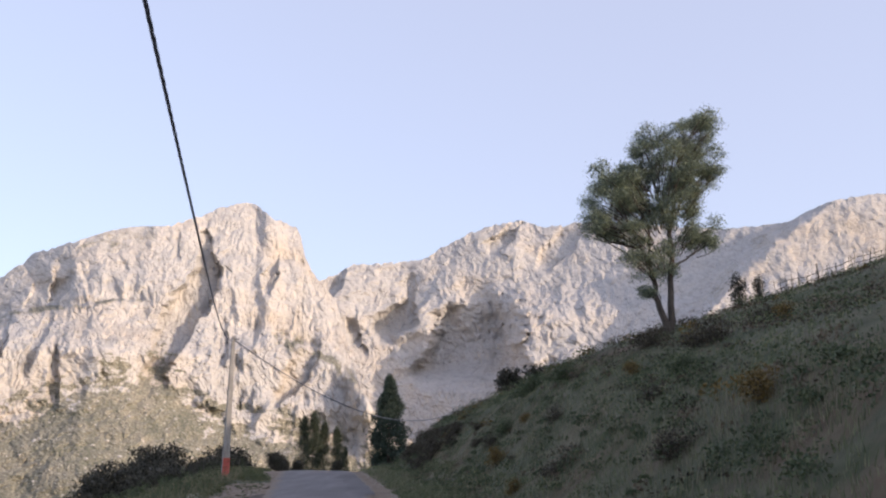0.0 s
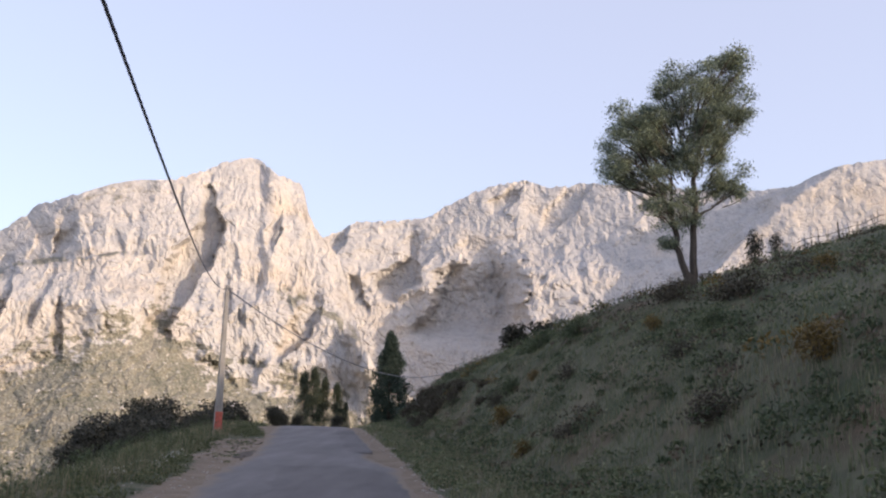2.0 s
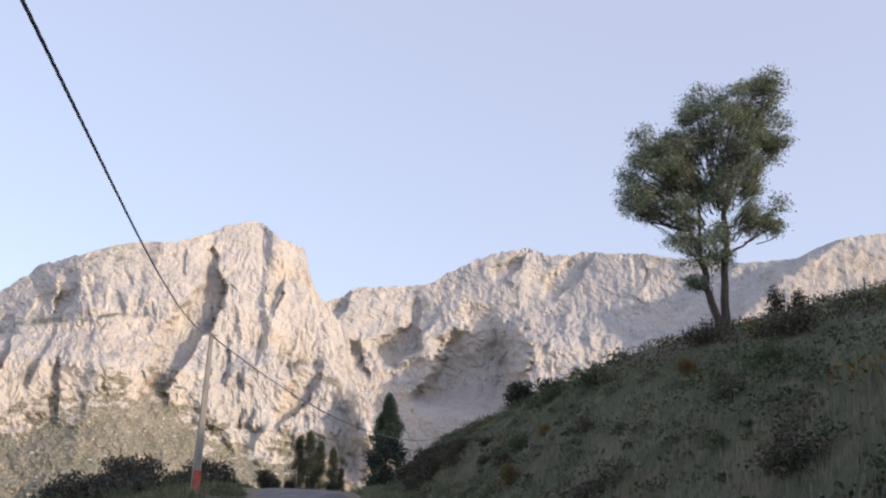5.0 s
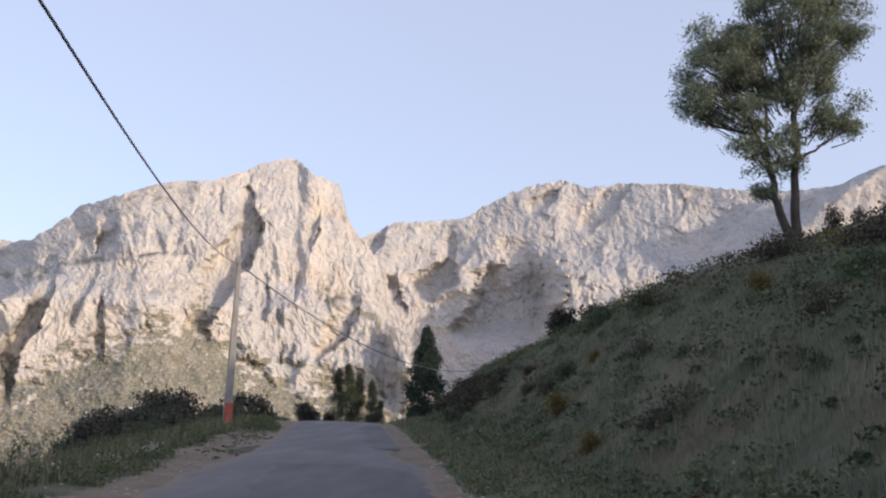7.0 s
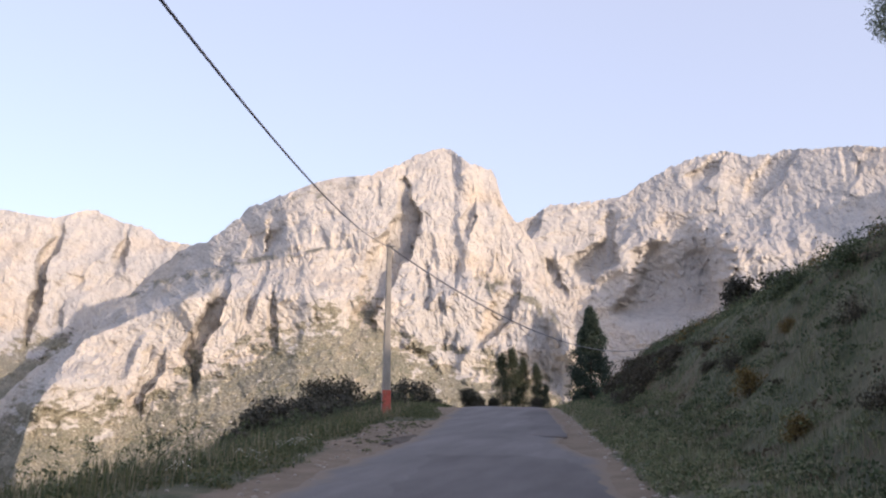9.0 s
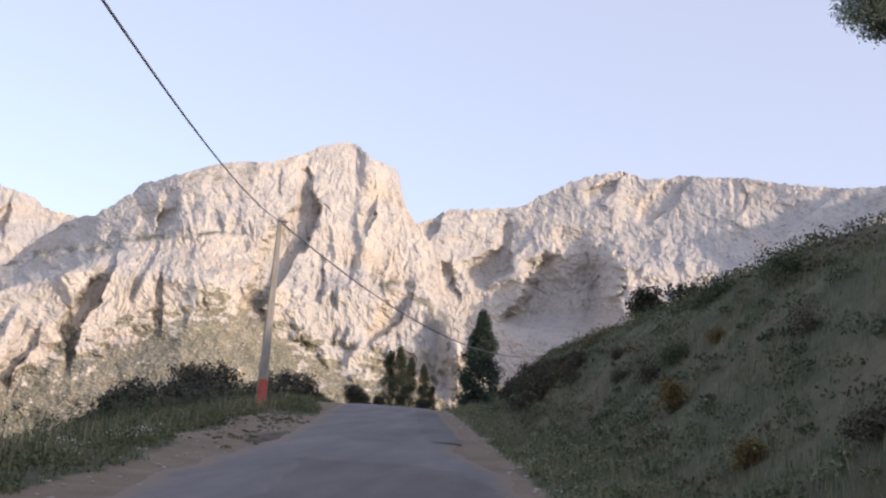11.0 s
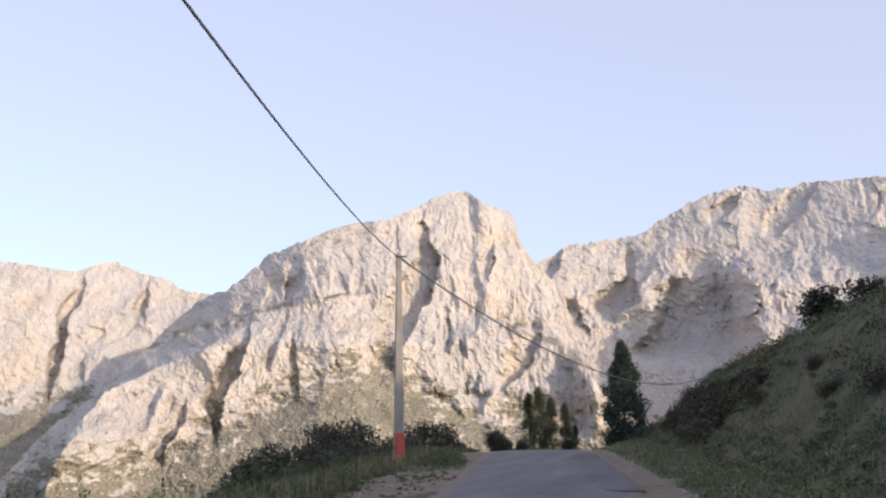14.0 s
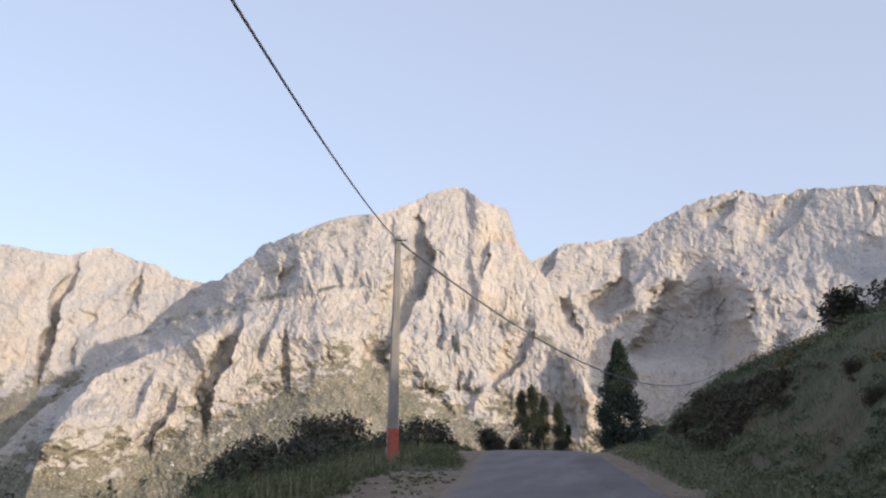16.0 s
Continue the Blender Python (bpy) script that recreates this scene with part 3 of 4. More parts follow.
carve("right", [(15.2, -3.9, -4.7), (14.5, -3.2, -4.2), (14.0, -2.3, -4.0), (13.5, -2.5, -3.3)])
carve("right", [(15.0, -7.4, -8.9), (14.3, -6.7, -8.5), (13.7, -6.1, -8.0), (13.0, -5.6, -7.4), (12.4, -5.6, -6.4)])
carve("right", [(14.8, -11.1, -11.8), (14.0, -11.2, -12.2), (13.1, -11.3, -12.0)])
carve("right", [(9.8, -5.1, -6.1), (9.2, -5.1, -6.0)])
carve("right", [(12.3, 7.2, 6.4), (11.7, 8.3, 6.6), (11.1, 8.4, 6.7), (10.6, 8.0, 7.1)])

mountain("mountain_main", "pale limestone massif with a cliffed peak in low sunlight", "main",
         [(46, -7), (39.5, -2), (37.6, 0.6), (36.4, 1.9), (33.1, 4.55), (30.9, 7.2), (29.4, 8.7), (28.2, 9.5), (27.3, 9.75), (26.4, 10.5), (24.8, 12.0), (23.4, 12.6),
          (21, 13.65), (19.6, 14.05), (17.4, 14.3), (15.8, 14.95), (14.2, 15.7), (12.8, 16.05), (12, 15.75), (11.1, 15.15), (9.8, 14.75), (9.4, 14.2), (9.1, 13.0), (8.6, 11.95),
          (7.6, 11.0), (7.0, 10.2), (6.45, 8.5), (6.1, 7.1), (5.3, 5.0), (4.2, 3.2), (2.5, 2.0), (0, 0.8), (-5, -2)],
         [(46, -7), (37, -0.6), (32.6, -0.8), (31, -0.5), (30, 0.1), (27.2, 1.5), (25, 2.7), (22.8, 3.8), (20.4, 4.8), (18.4, 5.6), (17, 5), (14.9, 3.6), (12.8, 2.5), (10.3, 2), (7.9, 2.2), (5.8, 0.9), (0, 0)],
         (46, -5), 880, 405, -9.0, 1650,
         [([(24.5, 8.3), (26.1, 7.5), (28.3, 6.4), (29.9, 5.7), (31.9, 4.7), (34.0, 3.6), (35.0, 2.1), (36.2, 0.6), (36.5, -1.2), (37.5, -9.0)], 160),
          ([(6.3, 6.0), (5.6, 5.2), (5.0, 4.2), (4.6, 3.0), (4.5, 0.5)], 125), ([(34.3, 2.4), (35.3, 0.9), (36.2, -0.4), (36.4, -1.6)], 85), ([(10.6, 12.5), (11.1, 10.8)], 20), ([(30.6, 4.0), (31.3, 1.6)], 30), ([(12.3, 4.6), (12.6, 3.4)], 24), ([(10.8, 4.0), (11.5, 2.6)], 30)],
         (40, 56, 38), 3, 1.0, 0.10, (23.0, 17.2), [([(34, 5.0), (31, 6.6), (29, 7.4), (26.7, 7.7), (25.9, 8.3), (23.9, 8.9), (22.4, 9.0), (20, 9.5), (18, 9.8)], 26, 0.22), ([(11.5, 7.9), (10.3, 7.6), (8, 7.0), (6.4, 5.6), (5, 4.6)], 26, 0.55)],
         ((5, -0.2), (12, 0.1), (18, 0.35), (24, 0.7), (30, 0.9), (40, 0.8)), ((6, 0.9), (15, 1.0), (18, 0.3), (22, 0.15), (28, 0.3), (40, 0.3)), ((22.5, 30.0, 0.75, [(34, 5.0), (31, 6.6), (29, 7.4), (25.9, 8.3), (22.4, 9.0)]), (27.0, 37.5, 1.5, [(26, 7.8), (28.3, 6.4), (29.9, 5.7), (31.9, 4.7), (34.0, 3.6), (35.0, 2.1), (36.2, 0.6), (36.5, -1.2), (38, -9)])))
mountain("mountain_left", "pale rocky mountain shoulder behind the main massif", "left",
         [(50, 9.0), (42.5, 10.9), (40.4, 10.75), (39, 10.8), (37.4, 10.6), (35.9, 10.55), (34.4, 11.15), (33.6, 11.15), (32.4, 10.65), (30.7, 10.3), (30, 9.75), (28.2, 9.5), (25, 9.0)],
         [(50, 2.5), (37, 2.8), (33, 2.8), (25, 3.2)], (50, 25), 300, 200, -8.0, 2450,
         [], (29, 52, 38), 70, 0.9, 0.07, (), (), ((25, 0.6), (50, 0.6)), ((25, 0.4), (50, 0.4)))
mountain("mountain_right", "pale limestone ridge with a deep shaded cirque", "right",
         [(13, 9.5), (9, 11.2), (7.9, 11.6), (7, 11.9), (6.1, 12.5), (4.9, 12.6), (3.1, 12.75), (1.4, 13.0), (0.4, 13.7), (-1.4, 14.6), (-3.4, 15.2), (-4.7, 15.4), (-6, 14.95), (-7, 15.0),
          (-8.5, 15.2), (-10.1, 15.1), (-12.1, 15.05), (-16, 14.5), (-18.7, 14.3), (-26, 13.5)],
         [(13, 2), (4, 1.0), (0, 1.0), (-5, 2.0), (-12, 4), (-26, 5)], (13, -26), 610, 285, -4.0, 2350,
         [([(-3.9, 11.2), (-4.5, 10.2), (-4.8, 9.5), (-5.0, 8.2), (-4.9, 6.9), (-5.2, 5.0), (-5.2, -3.0)], 270), ([(1.0, 10.8), (1.7, 10.0), (1.9, 8.7), (3.2, 8.0)], 50)],
         (34, 52, 45), 120, 1.1, 0.10, (), (), ((-20, 0.6), (0, 0.4), (8, 0.1)), ((-20, 0.5), (8, 0.8)))
mountain("mountain_far_right", "pale distant mountain with a shaded western flank", "far",
         [(-6.5, 5.6), (-7.9, 6.6), (-10.7, 8.8), (-13.5, 11), (-16, 13.2), (-17.7, 14.4), (-18.7, 14.4), (-20.9, 14.5), (-22.2, 15.1), (-23.4, 15.5), (-24.2, 15.55), (-25.1, 15.65), (-26.2, 15.6), (-30, 15.2), (-40, 13)],
         [(-6, 3), (-40, 4)], (-6.5, -40), 330, 160, 1.0, 2150,
         [([(-24.6, 18.0), (-23.3, 15.5), (-22, 14.4), (-20.4, 13.4), (-19, 12.3), (-17.3, 10.7), (-15, 8.3), (-12.5, 5.5), (-10, 2.0)], 235)], (32, 40, 42), 170, 0.6, 0.05, (), (), ((-40, 0.5), (0, 0.5)), ((-40, 0.5), (0, 0.5)))

# ---- plants ----


def tube(path, radii, sides=8):
    """A tapered limb along a path: verts and quads."""
    path = np.asarray(path, float)
    ways = np.gradient(path, axis=0)
    ways /= np.linalg.norm(ways, axis=1)[:, None] + 1e-9
    ref = np.array([0.31, 0.95, 0.05])
    a = np.cross(ways, ref)
    a /= np.linalg.norm(a, axis=1)[:, None] + 1e-9
    b = np.cross(ways, a)
    ang = np.linspace(0, 2 * np.pi, sides, endpoint=False)
    r = np.asarray(radii, float)[:, None, None]
    ring = path[:, None] + r * (np.cos(ang)[None, :, None] * a[:, None] + np.sin(ang)[None, :, None] * b[:, None])
    n = len(path)
    i = np.arange(n - 1)[:, None] * sides
    j = np.arange(sides)[None]
    f = np.stack([i + j, i + (j + 1) % sides, i + sides + (j + 1) % sides, i + sides + j], -1).reshape(-1, 4)
    return ring.reshape(-1, 3), f


def curve_path(points, n=9, wobble=0.0, rng=None):
    p = np.asarray(points, float)
    t = np.linspace(0, len(p) - 1, n)
    out = np.stack([soft_interp(t, np.arange(len(p)), p[:, k], 0.35) for k in range(3)], -1)
    out[0], out[-1] = p[0], p[-1]
    if rng is not None:
        out[1:-1] += rng.normal(0, wobble, (n - 2, 3))
    return out


def join(pieces):
    vs, fs, o = [], [], 0
    for v, f in pieces:
        vs.append(v)
        fs.append(np.asarray(f) + o)
        o += len(v)
    return np.concatenate(vs), np.concatenate(fs)


def leaves(centres, size, rng, slim=0.45, up=0.0):
    """One folded-diamond leaf at every centre."""
    n = len(centres)
    d = rng.normal(size=(n, 3))
    d[:, 2] += up
    d /= np.linalg.norm(d, axis=1)[:, None]
    e = np.cross(d, rng.normal(size=(n, 3)))
    e /= np.linalg.norm(e, axis=1)[:, None]
    s = (size * rng.uniform(0.6, 1.35, n))[:, None]
    v = np.stack([centres - d * s * 0.5, centres + e * s * slim * 0.5, centres + d * s * 0.5, centres - e * s * slim * 0.5], 1).reshape(-1, 3)
    f = np.arange(n * 4).reshape(n, 4)
    return v, f


def lobe_points(lobes, per, rng, clump=0.28):
    """Leaf places in sprays that crowd towards the outside of each lobe: (centre, radii)."""
    out = []
    for c, r in lobes:
        n = max(6, int(per * np.prod(r) ** 0.67 / 14))
        w = rng.normal(size=(n, 3))
        w /= np.linalg.norm(w, axis=1)[:, None]
        hub = np.array(c) + w * np.array(r) * (rng.uniform(0.25, 1.0, n) ** 0.55)[:, None]
        k = 14
        pts = hub[:, None] + rng.normal(0, clump, (n, k, 3)) * np.array([1, 1, 0.6])
        out.append(pts.reshape(-1, 3))
    return np.concatenate(out)


def ash_tree(base):
    """Twin-stemmed tree on the hillside: one stem leans out, the other stands upright."""
    rng = np.random.RandomState(21)
    tree = new("tree")
    limbs = []

    def limb(pts, r0, r1, n=10):
        limbs.append(tube(curve_path(pts, n, 0.03, rng), np.linspace(r0, r1, n) ** 1.0, 8))

    root = (0, 0, -0.5)
    limb([root, (-0.02, 0, 0.55)], 0.27, 0.21, 6)
    limb([(0.04, 0, 0.2), (0.14, 0, 1.1), (0.2, 0.1, 2.1), (0.25, 0.1, 3.8), (0.26, 0.1, 4.6), (0.75, 0, 6.0), (1.1, 0.1, 7.2), (1.25, 0.1, 8.2)], 0.15, 0.02, 18)
    limb([(-0.06, 0, 0.4), (-0.3, 0, 1.0), (-0.5, 0, 1.75), (-0.58, 0.1, 2.75), (-1.0, 0, 3.6), (-1.6, -0.1, 5.0), (-2.0, 0, 6.2)], 0.14, 0.02, 18)
    limb([(-0.95, 0.05, 3.5), (-1.6, 0.2, 3.65), (-2.4, 0.1, 3.9), (-2.9, 0, 4.3)], 0.06, 0.012)
    limb([(-0.58, 0.1, 2.8), (-0.55, 0.2, 4.2), (-0.8, 0.3, 5.4)], 0.07, 0.012)
    limb([(0.22, 0.1, 2.7), (0.8, 0, 3.05), (1.2, -0.1, 3.4), (1.55, 0, 4.0)], 0.05, 0.012)
    limb([(0.25, 0.1, 3.6), (0.7, 0.2, 3.9), (1.0, 0.1, 4.5)], 0.045, 0.01)
    limb([(0.26, 0.1, 4.5), (0.0, 0.3, 5.2), (-0.3, 0.4, 6.4), (-0.6, 0.2, 7.9)], 0.08, 0.012)
    limb([(0.7, 0, 5.8), (1.2, -0.1, 6.4), (1.7, 0, 7.0)], 0.05, 0.01)
    limb([(-0.5, 0, 2.2), (-0.9, -0.2, 2.6), (-1.4, -0.1, 2.9)], 0.035, 0.01)
    limb([(-1.4, -0.1, 4.5), (-2.2, -0.3, 5.2), (-2.8, -0.2, 5.6)], 0.05, 0.01)
    lobes = []
    for x, z, rx, rz in ((1.35, 8.3, 0.9, 0.75), (1.65, 8.75, 0.45, 0.3), (-0.35, 8.05, 0.72, 0.6), (-0.85, 7.6, 0.4, 0.4), (0.65, 7.1, 1.2, 0.95), (1.85, 7.4, 0.6, 0.8), (0.2, 6.4, 0.8, 0.6), (1.3, 6.3, 0.75, 0.65),
                         (2.05, 6.6, 0.36, 0.3), (0.6, 5.4, 0.9, 0.6), (0.05, 4.9, 0.6, 0.6)):     # high crown
        lobes.append(((x, 0.0, z), (rx, 0.8 * rx + 0.15, rz)))
    for x, z, rx, rz in ((-1.75, 6.4, 0.95, 0.75), (-2.65, 5.0, 0.62, 0.85), (-1.3, 4.15, 0.95, 0.55), (-0.75, 5.4, 1.0, 1.05), (-2.0, 5.5, 1.1, 0.95), (-2.3, 4.35, 0.7, 0.5), (-1.2, 6.2, 0.8, 0.75)):     # leaning crown
        lobes.append(((x, 0.1, z), (rx, 0.85 * rx + 0.15, rz)))
    for x, z, rx, rz in ((1.35, 4.45, 0.72, 0.85), (1.8, 3.8, 0.32, 0.38), (0.95, 3.85, 0.4, 0.4), (-1.0, 2.75, 0.8, 0.55), (-0.05, 2.55, 0.42, 0.4), (-0.05, 3.35, 0.5, 0.55), (-0.75, 1.75, 0.26, 0.24)):     # low sprays
        lobes.append(((x, 0.0, z), (rx, 0.8 * rx, rz)))
    small = []
    for c, r in lobes:
        for _ in range(18):
            w = rng.normal(size=3)
            w = w / np.linalg.norm(w) * rng.uniform(0.25, 1.0) ** 0.5
            small.append((np.array(c) + w * np.array(r) * 1.0, np.array(r) * rng.uniform(0.24, 0.44)))
    pts = lobe_points(small, 3900, rng, 0.13)
    for s in pts[::230]:
        inner = s * np.array([0.6, 0.6, 0.88])
        limbs.append(tube(curve_path([inner, (inner + s) / 2 + rng.normal(0, 0.08, 3), s], 5), np.linspace(0.022, 0.006, 5), 4))
    child("trunk", mesh_from("trunk", *join(limbs), M_BARK, True), tree, "dark forked trunk and limbs")
    child("crown", mesh_from("crown", *leaves(pts, 0.088, rng, 0.42), M_LEAF_TREE), tree, "full green crown in rounded tufts")
    tree.matrix_world = pose(*base) @ Matrix.Scale(1.02, 4)
    return tagged(tree, "twin-stemmed broadleaf tree, its top catching the sun", "tree")


def column_tree(name, label, height, profile, count, size, material, seed, trunk=0.25, stems=1, clump=0.22, lumps=0.22, boughs=0):
    """Cypress and poplar: a narrow crown, profile of (height share, radius)."""
    rng = np.random.RandomState(seed)
    tree = new(name)
    pieces, pts = [], []
    for k in range(stems):
        off = np.array([0, 0, 0.0]) if stems == 1 else np.array([(k - (stems - 1) / 2) * 0.9, rng.uniform(-0.5, 0.5), 0])
        hk = height * (1 if k == 0 else rng.uniform(0.8, 0.95))
        pieces.append(tube(curve_path([off + (0, 0, -0.3), off + (0.05, 0, hk * 0.5), off + (0, 0, hk * 0.96)], 12, 0.04, rng), np.linspace(trunk, 0.02, 12), 8))
        n = count // stems // 12
        t = rng.uniform(0.02, 1, n)
        a = rng.uniform(0, 2 * np.pi, n)
        swell = 1.0
        if boughs:     # foliage gathers round single boughs
            tb, ab, sb = rng.uniform(0.02, 1, boughs), rng.uniform(0, 2 * np.pi, boughs), rng.uniform(0.72, 1.18, boughs)
            pick = rng.randint(0, boughs, n)
            t = np.clip(tb[pick] + rng.normal(0, 0.022, n), 0.0, 1)
            a = ab[pick] + rng.normal(0, 0.30, n)
            swell = sb[pick]
        rad = swell * np.interp(t, [p for p, _ in profile], [r for _, r in profile])
        rad = rad * (1 + lumps * perlin(a * 1.2 + seed, t * 9 + k * 5, seed) + 0.6 * lumps * perlin(a * 2.3, t * 21 + 3, seed + 2)) * rng.uniform(0.3, 1, n) ** 0.45
        hub = np.stack([np.cos(a) * rad, np.sin(a) * rad, t * hk], -1) + off
        pts.append((hub[:, None] + rng.normal(0, clump, (n, 12, 3)) * np.array([1, 1, 1.5])).reshape(-1, 3))
        for i in range(0, n, max(1, n // 26)):
            pieces.append(tube(curve_path([off + (0, 0, hub[i, 2] * 0.9), (hub[i] + off + (0, 0, hub[i, 2])) / 2 * np.array([1, 1, 0.985]), hub[i]], 5), np.linspace(0.05, 0.012, 5), 4))
    child("trunk", mesh_from("trunk", *join(pieces), M_BARK, True), tree)
    child("crown", mesh_from("crown", *leaves(np.concatenate(pts), size, rng, 0.5, 0.7), material), tree)
    return tagged(tree, label, "tree")


def round_tree(name, label, category, wide, high, count, size, material, seed, stem=0.35, clump=0.3):
    """Holm oak or bush: a short stem and a lumpy crown of several lobes."""
    rng = np.random.RandomState(seed)
    tree = new(name)
    lobes, pieces = [], []
    for k in range(9):
        a = rng.uniform(0, 2 * np.pi)
        d = rng.uniform(0, 0.62) * wide / 2
        c = np.array([math.cos(a) * d, math.sin(a) * d, high * rng.uniform(stem + 0.12, 0.84)])
        r = rng.uniform(0.2, 0.36) * wide
        lobes.append((c, (r, r, min(r * 0.8, c[2] * 0.95 - 0.0, high - c[2] + 0.25))))
        pieces.append(tube(curve_path([(0, 0, high * 0.08), c * np.array([0.4, 0.4, 0.7]), c], 7, 0.03, rng), np.linspace(0.035 * wide * 0.5 + 0.03, 0.02, 7), 6))
    pieces.append(tube(curve_path([(0, 0, -0.5), (0.03, 0, high * 0.2), (0, 0.02, high * 0.45)], 7), np.linspace(0.05 * wide * 0.5 + 0.05, 0.05, 7), 8))
    vol = sum(np.prod(r) ** 0.67 for _, r in lobes)
    pts = lobe_points(lobes, count / vol, rng, clump)
    pts = pts[pts[:, 2] > 0.05]
    child("trunk", mesh_from("trunk", *join(pieces), M_BARK, True), tree)
    child("crown", mesh_from("crown", *leaves(pts, size, rng, 0.55), material), tree)
    return tagged(tree, label, category)


def put(ob, x, y, sink=0.1, turn=0.0, grow=1.0, z=None):
    ob.matrix_world = pose(x, y, (at_ground(x, y) if z is None else z) - sink, 0, 0, turn) @ Matrix.Scale(grow, 4)
    return ob


ash_tree((8.66, 35.9, at_ground(8.66, 35.9) - 0.05))

cypress = column_tree("cypress_tree", "tall dark columnar cypress beside the road bend", 16.6,
                      [(0, 1.7), (0.08, 2.5), (0.3, 3.0), (0.5, 2.75), (0.68, 2.1), (0.82, 1.45), (0.93, 0.8), (1, 0.15)], 33000, 0.33, M_LEAF_CYP, 31, 0.3, 1, 0.24, 0.3, 110)
put(cypress, -9.7, 156.5, 0.1, 0, 1, 0.1)
bush_c = round_tree("bush", "dark evergreen bush at the foot of the cypress", "bush", 7.0, 4.4, 5000, 0.4, M_LEAF_CYP, 33, 0.1)
put(bush_c, -5.2, 150.0, 0.2, 0, 1, 0.6)

poplar = column_tree("poplar_tree", "slender green poplar beyond the crest of the road", 12.6, [(0, 0.8), (0.12, 1.4), (0.4, 1.75), (0.62, 1.25), (0.82, 0.7), (1, 0.1)], 10500, 0.25, M_LEAF_POPLAR, 41, 0.14, 1, 0.34, 0.4, 70)
tagged(poplar, group="poplars behind the crest")
put(poplar, -26.9, 190, 0, 10, 1.05, -0.6)
for dx, dy, turn, grow in ((-2.0, 1.0, 120, 0.93), (1.9, 2.0, 230, 0.86), (4.5, 1.5, 45, 0.78), (6.2, 2.5, 300, 0.5)):
    copy_thing(poplar, pose(-26.9 + dx, 190 + dy, -0.6, 0, 0, turn) @ Matrix.Scale(grow, 4))

oaks = [round_tree("oak_tree", "dark round holm oak on the slope below the road", "tree", 5.6, 5.2, 10000, 0.22, M_LEAF_OAK, 51 + k, 0.22, 0.2) for k in range(3)]
for ob in oaks:
    tagged(ob, group="dark oaks behind the verge")


def bearing(az, dist, el):
    """Place at a bearing and height angle from the middle of the walk."""
    a = radians(az)
    return EYE[0] - math.sin(a) * dist, EYE[1] + math.cos(a) * dist, EYE[2] + dist * math.tan(radians(el))


OAKS = [(23.6, 56, -1.3, 0.55), (22.4, 58, -0.55, 0.68), (21.4, 60, 0.15, 0.78), (20.4, 61, 0.8, 0.9), (19.4, 64, 1.35, 1.0), (18.3, 67, 1.7, 1.05), (17.0, 69, 1.65, 1.05), (15.8, 72, 1.45, 1.0), (14.3, 77, 1.65, 0.95),
        (13.4, 79, 1.75, 0.85), (19.6, 57, 0.3, 0.8), (17.9, 60, 0.55, 0.9), (16.5, 62, 0.6, 0.9), (21.0, 56, -0.5, 0.65)]
for k, (az, dist, el, grow) in enumerate(OAKS):
    x, y, z = bearing(az, dist, el)
    m = pose(x, y, z - 4.7 * grow * 1.18, 0, 0, 77 * k) @ Matrix.Scale(grow * 1.18, 4)
    if k < 3:
        oaks[k].matrix_world = m
    else:
        copy_thing(oaks[k % 3], m)
shrub = round_tree("bush", "dark rounded bush at the crest of the road", "bush", 5.0, 3.6, 8000, 0.2, M_LEAF_OAK, 61, 0.12, 0.2)
tagged(shrub, group="bushes at the crest")
for k, (az, dist, el, grow) in enumerate(((10.6, 118, 1.15, 0.8), (10.1, 125, 0.95, 0.7), (9.2, 128, 0.85, 0.7), (12.7, 112, 0.75, 0.6), (6.6, 150, 0.9, 0.8))):
    x, y, z = bearing(az, dist, el)
    m = pose(x, y, z - 3.6 * grow, 0, 0, 50 * k) @ Matrix.Scale(grow, 4)
    if k == 0:
        shrub.matrix_world = m
    else:
        copy_thing(shrub, m)

hill_bush = round_tree("bush", "dark evergreen bush on the brow of the hill", "bush", 2.6, 1.75, 3600, 0.16, M_LEAF_OAK, 65, 0.12, 0.13)
put(hill_bush, 4.3, 62.5, 0.15, 0, 1.15)
low_bush = round_tree("bush", "low dark shrub beside the bush on the brow", "bush", 2.4, 0.95, 1800, 0.15, M_LEAF_OAK, 66, 0.1, 0.12)
put(low_bush, 5.9, 61.0, 0.15, 0, 1.2)
bank_bush = round_tree("bush", "dark straggly bush on the cut bank", "bush", 2.9, 1.7, 3600, 0.13, M_BRAMBLE, 67, 0.08, 0.2)
tagged(bank_bush, group="bushes on the cut bank")
for k, (u, y, grow) in enumerate(((7.3, 63.0, 0.62), (7.9, 60.0, 0.6), (7.1, 58.0, 0.62), (7.7, 54.5, 0.6), (7.2, 51.0, 0.6), (7.9, 47.0, 0.5), (7.3, 44.0, 0.5), (8.2, 63.5, 0.6))):
    x = u + float(road_x(y))
    m = pose(x, y, at_ground(x, y) - 0.35, 0, 0, 61 * k) @ Matrix.Scale(grow, 4)
    if k == 0:
        bank_bush.matrix_world = m
    else:
        copy_thing(bank_bush, m)
ochre = round_tree("bush", "rounded ochre flowering bush on the hillside", "bush", 1.5, 0.95, 1500, 0.085, M_OCHRE, 68, 0.06, 0.12)
tagged(ochre, group="ochre bushes")
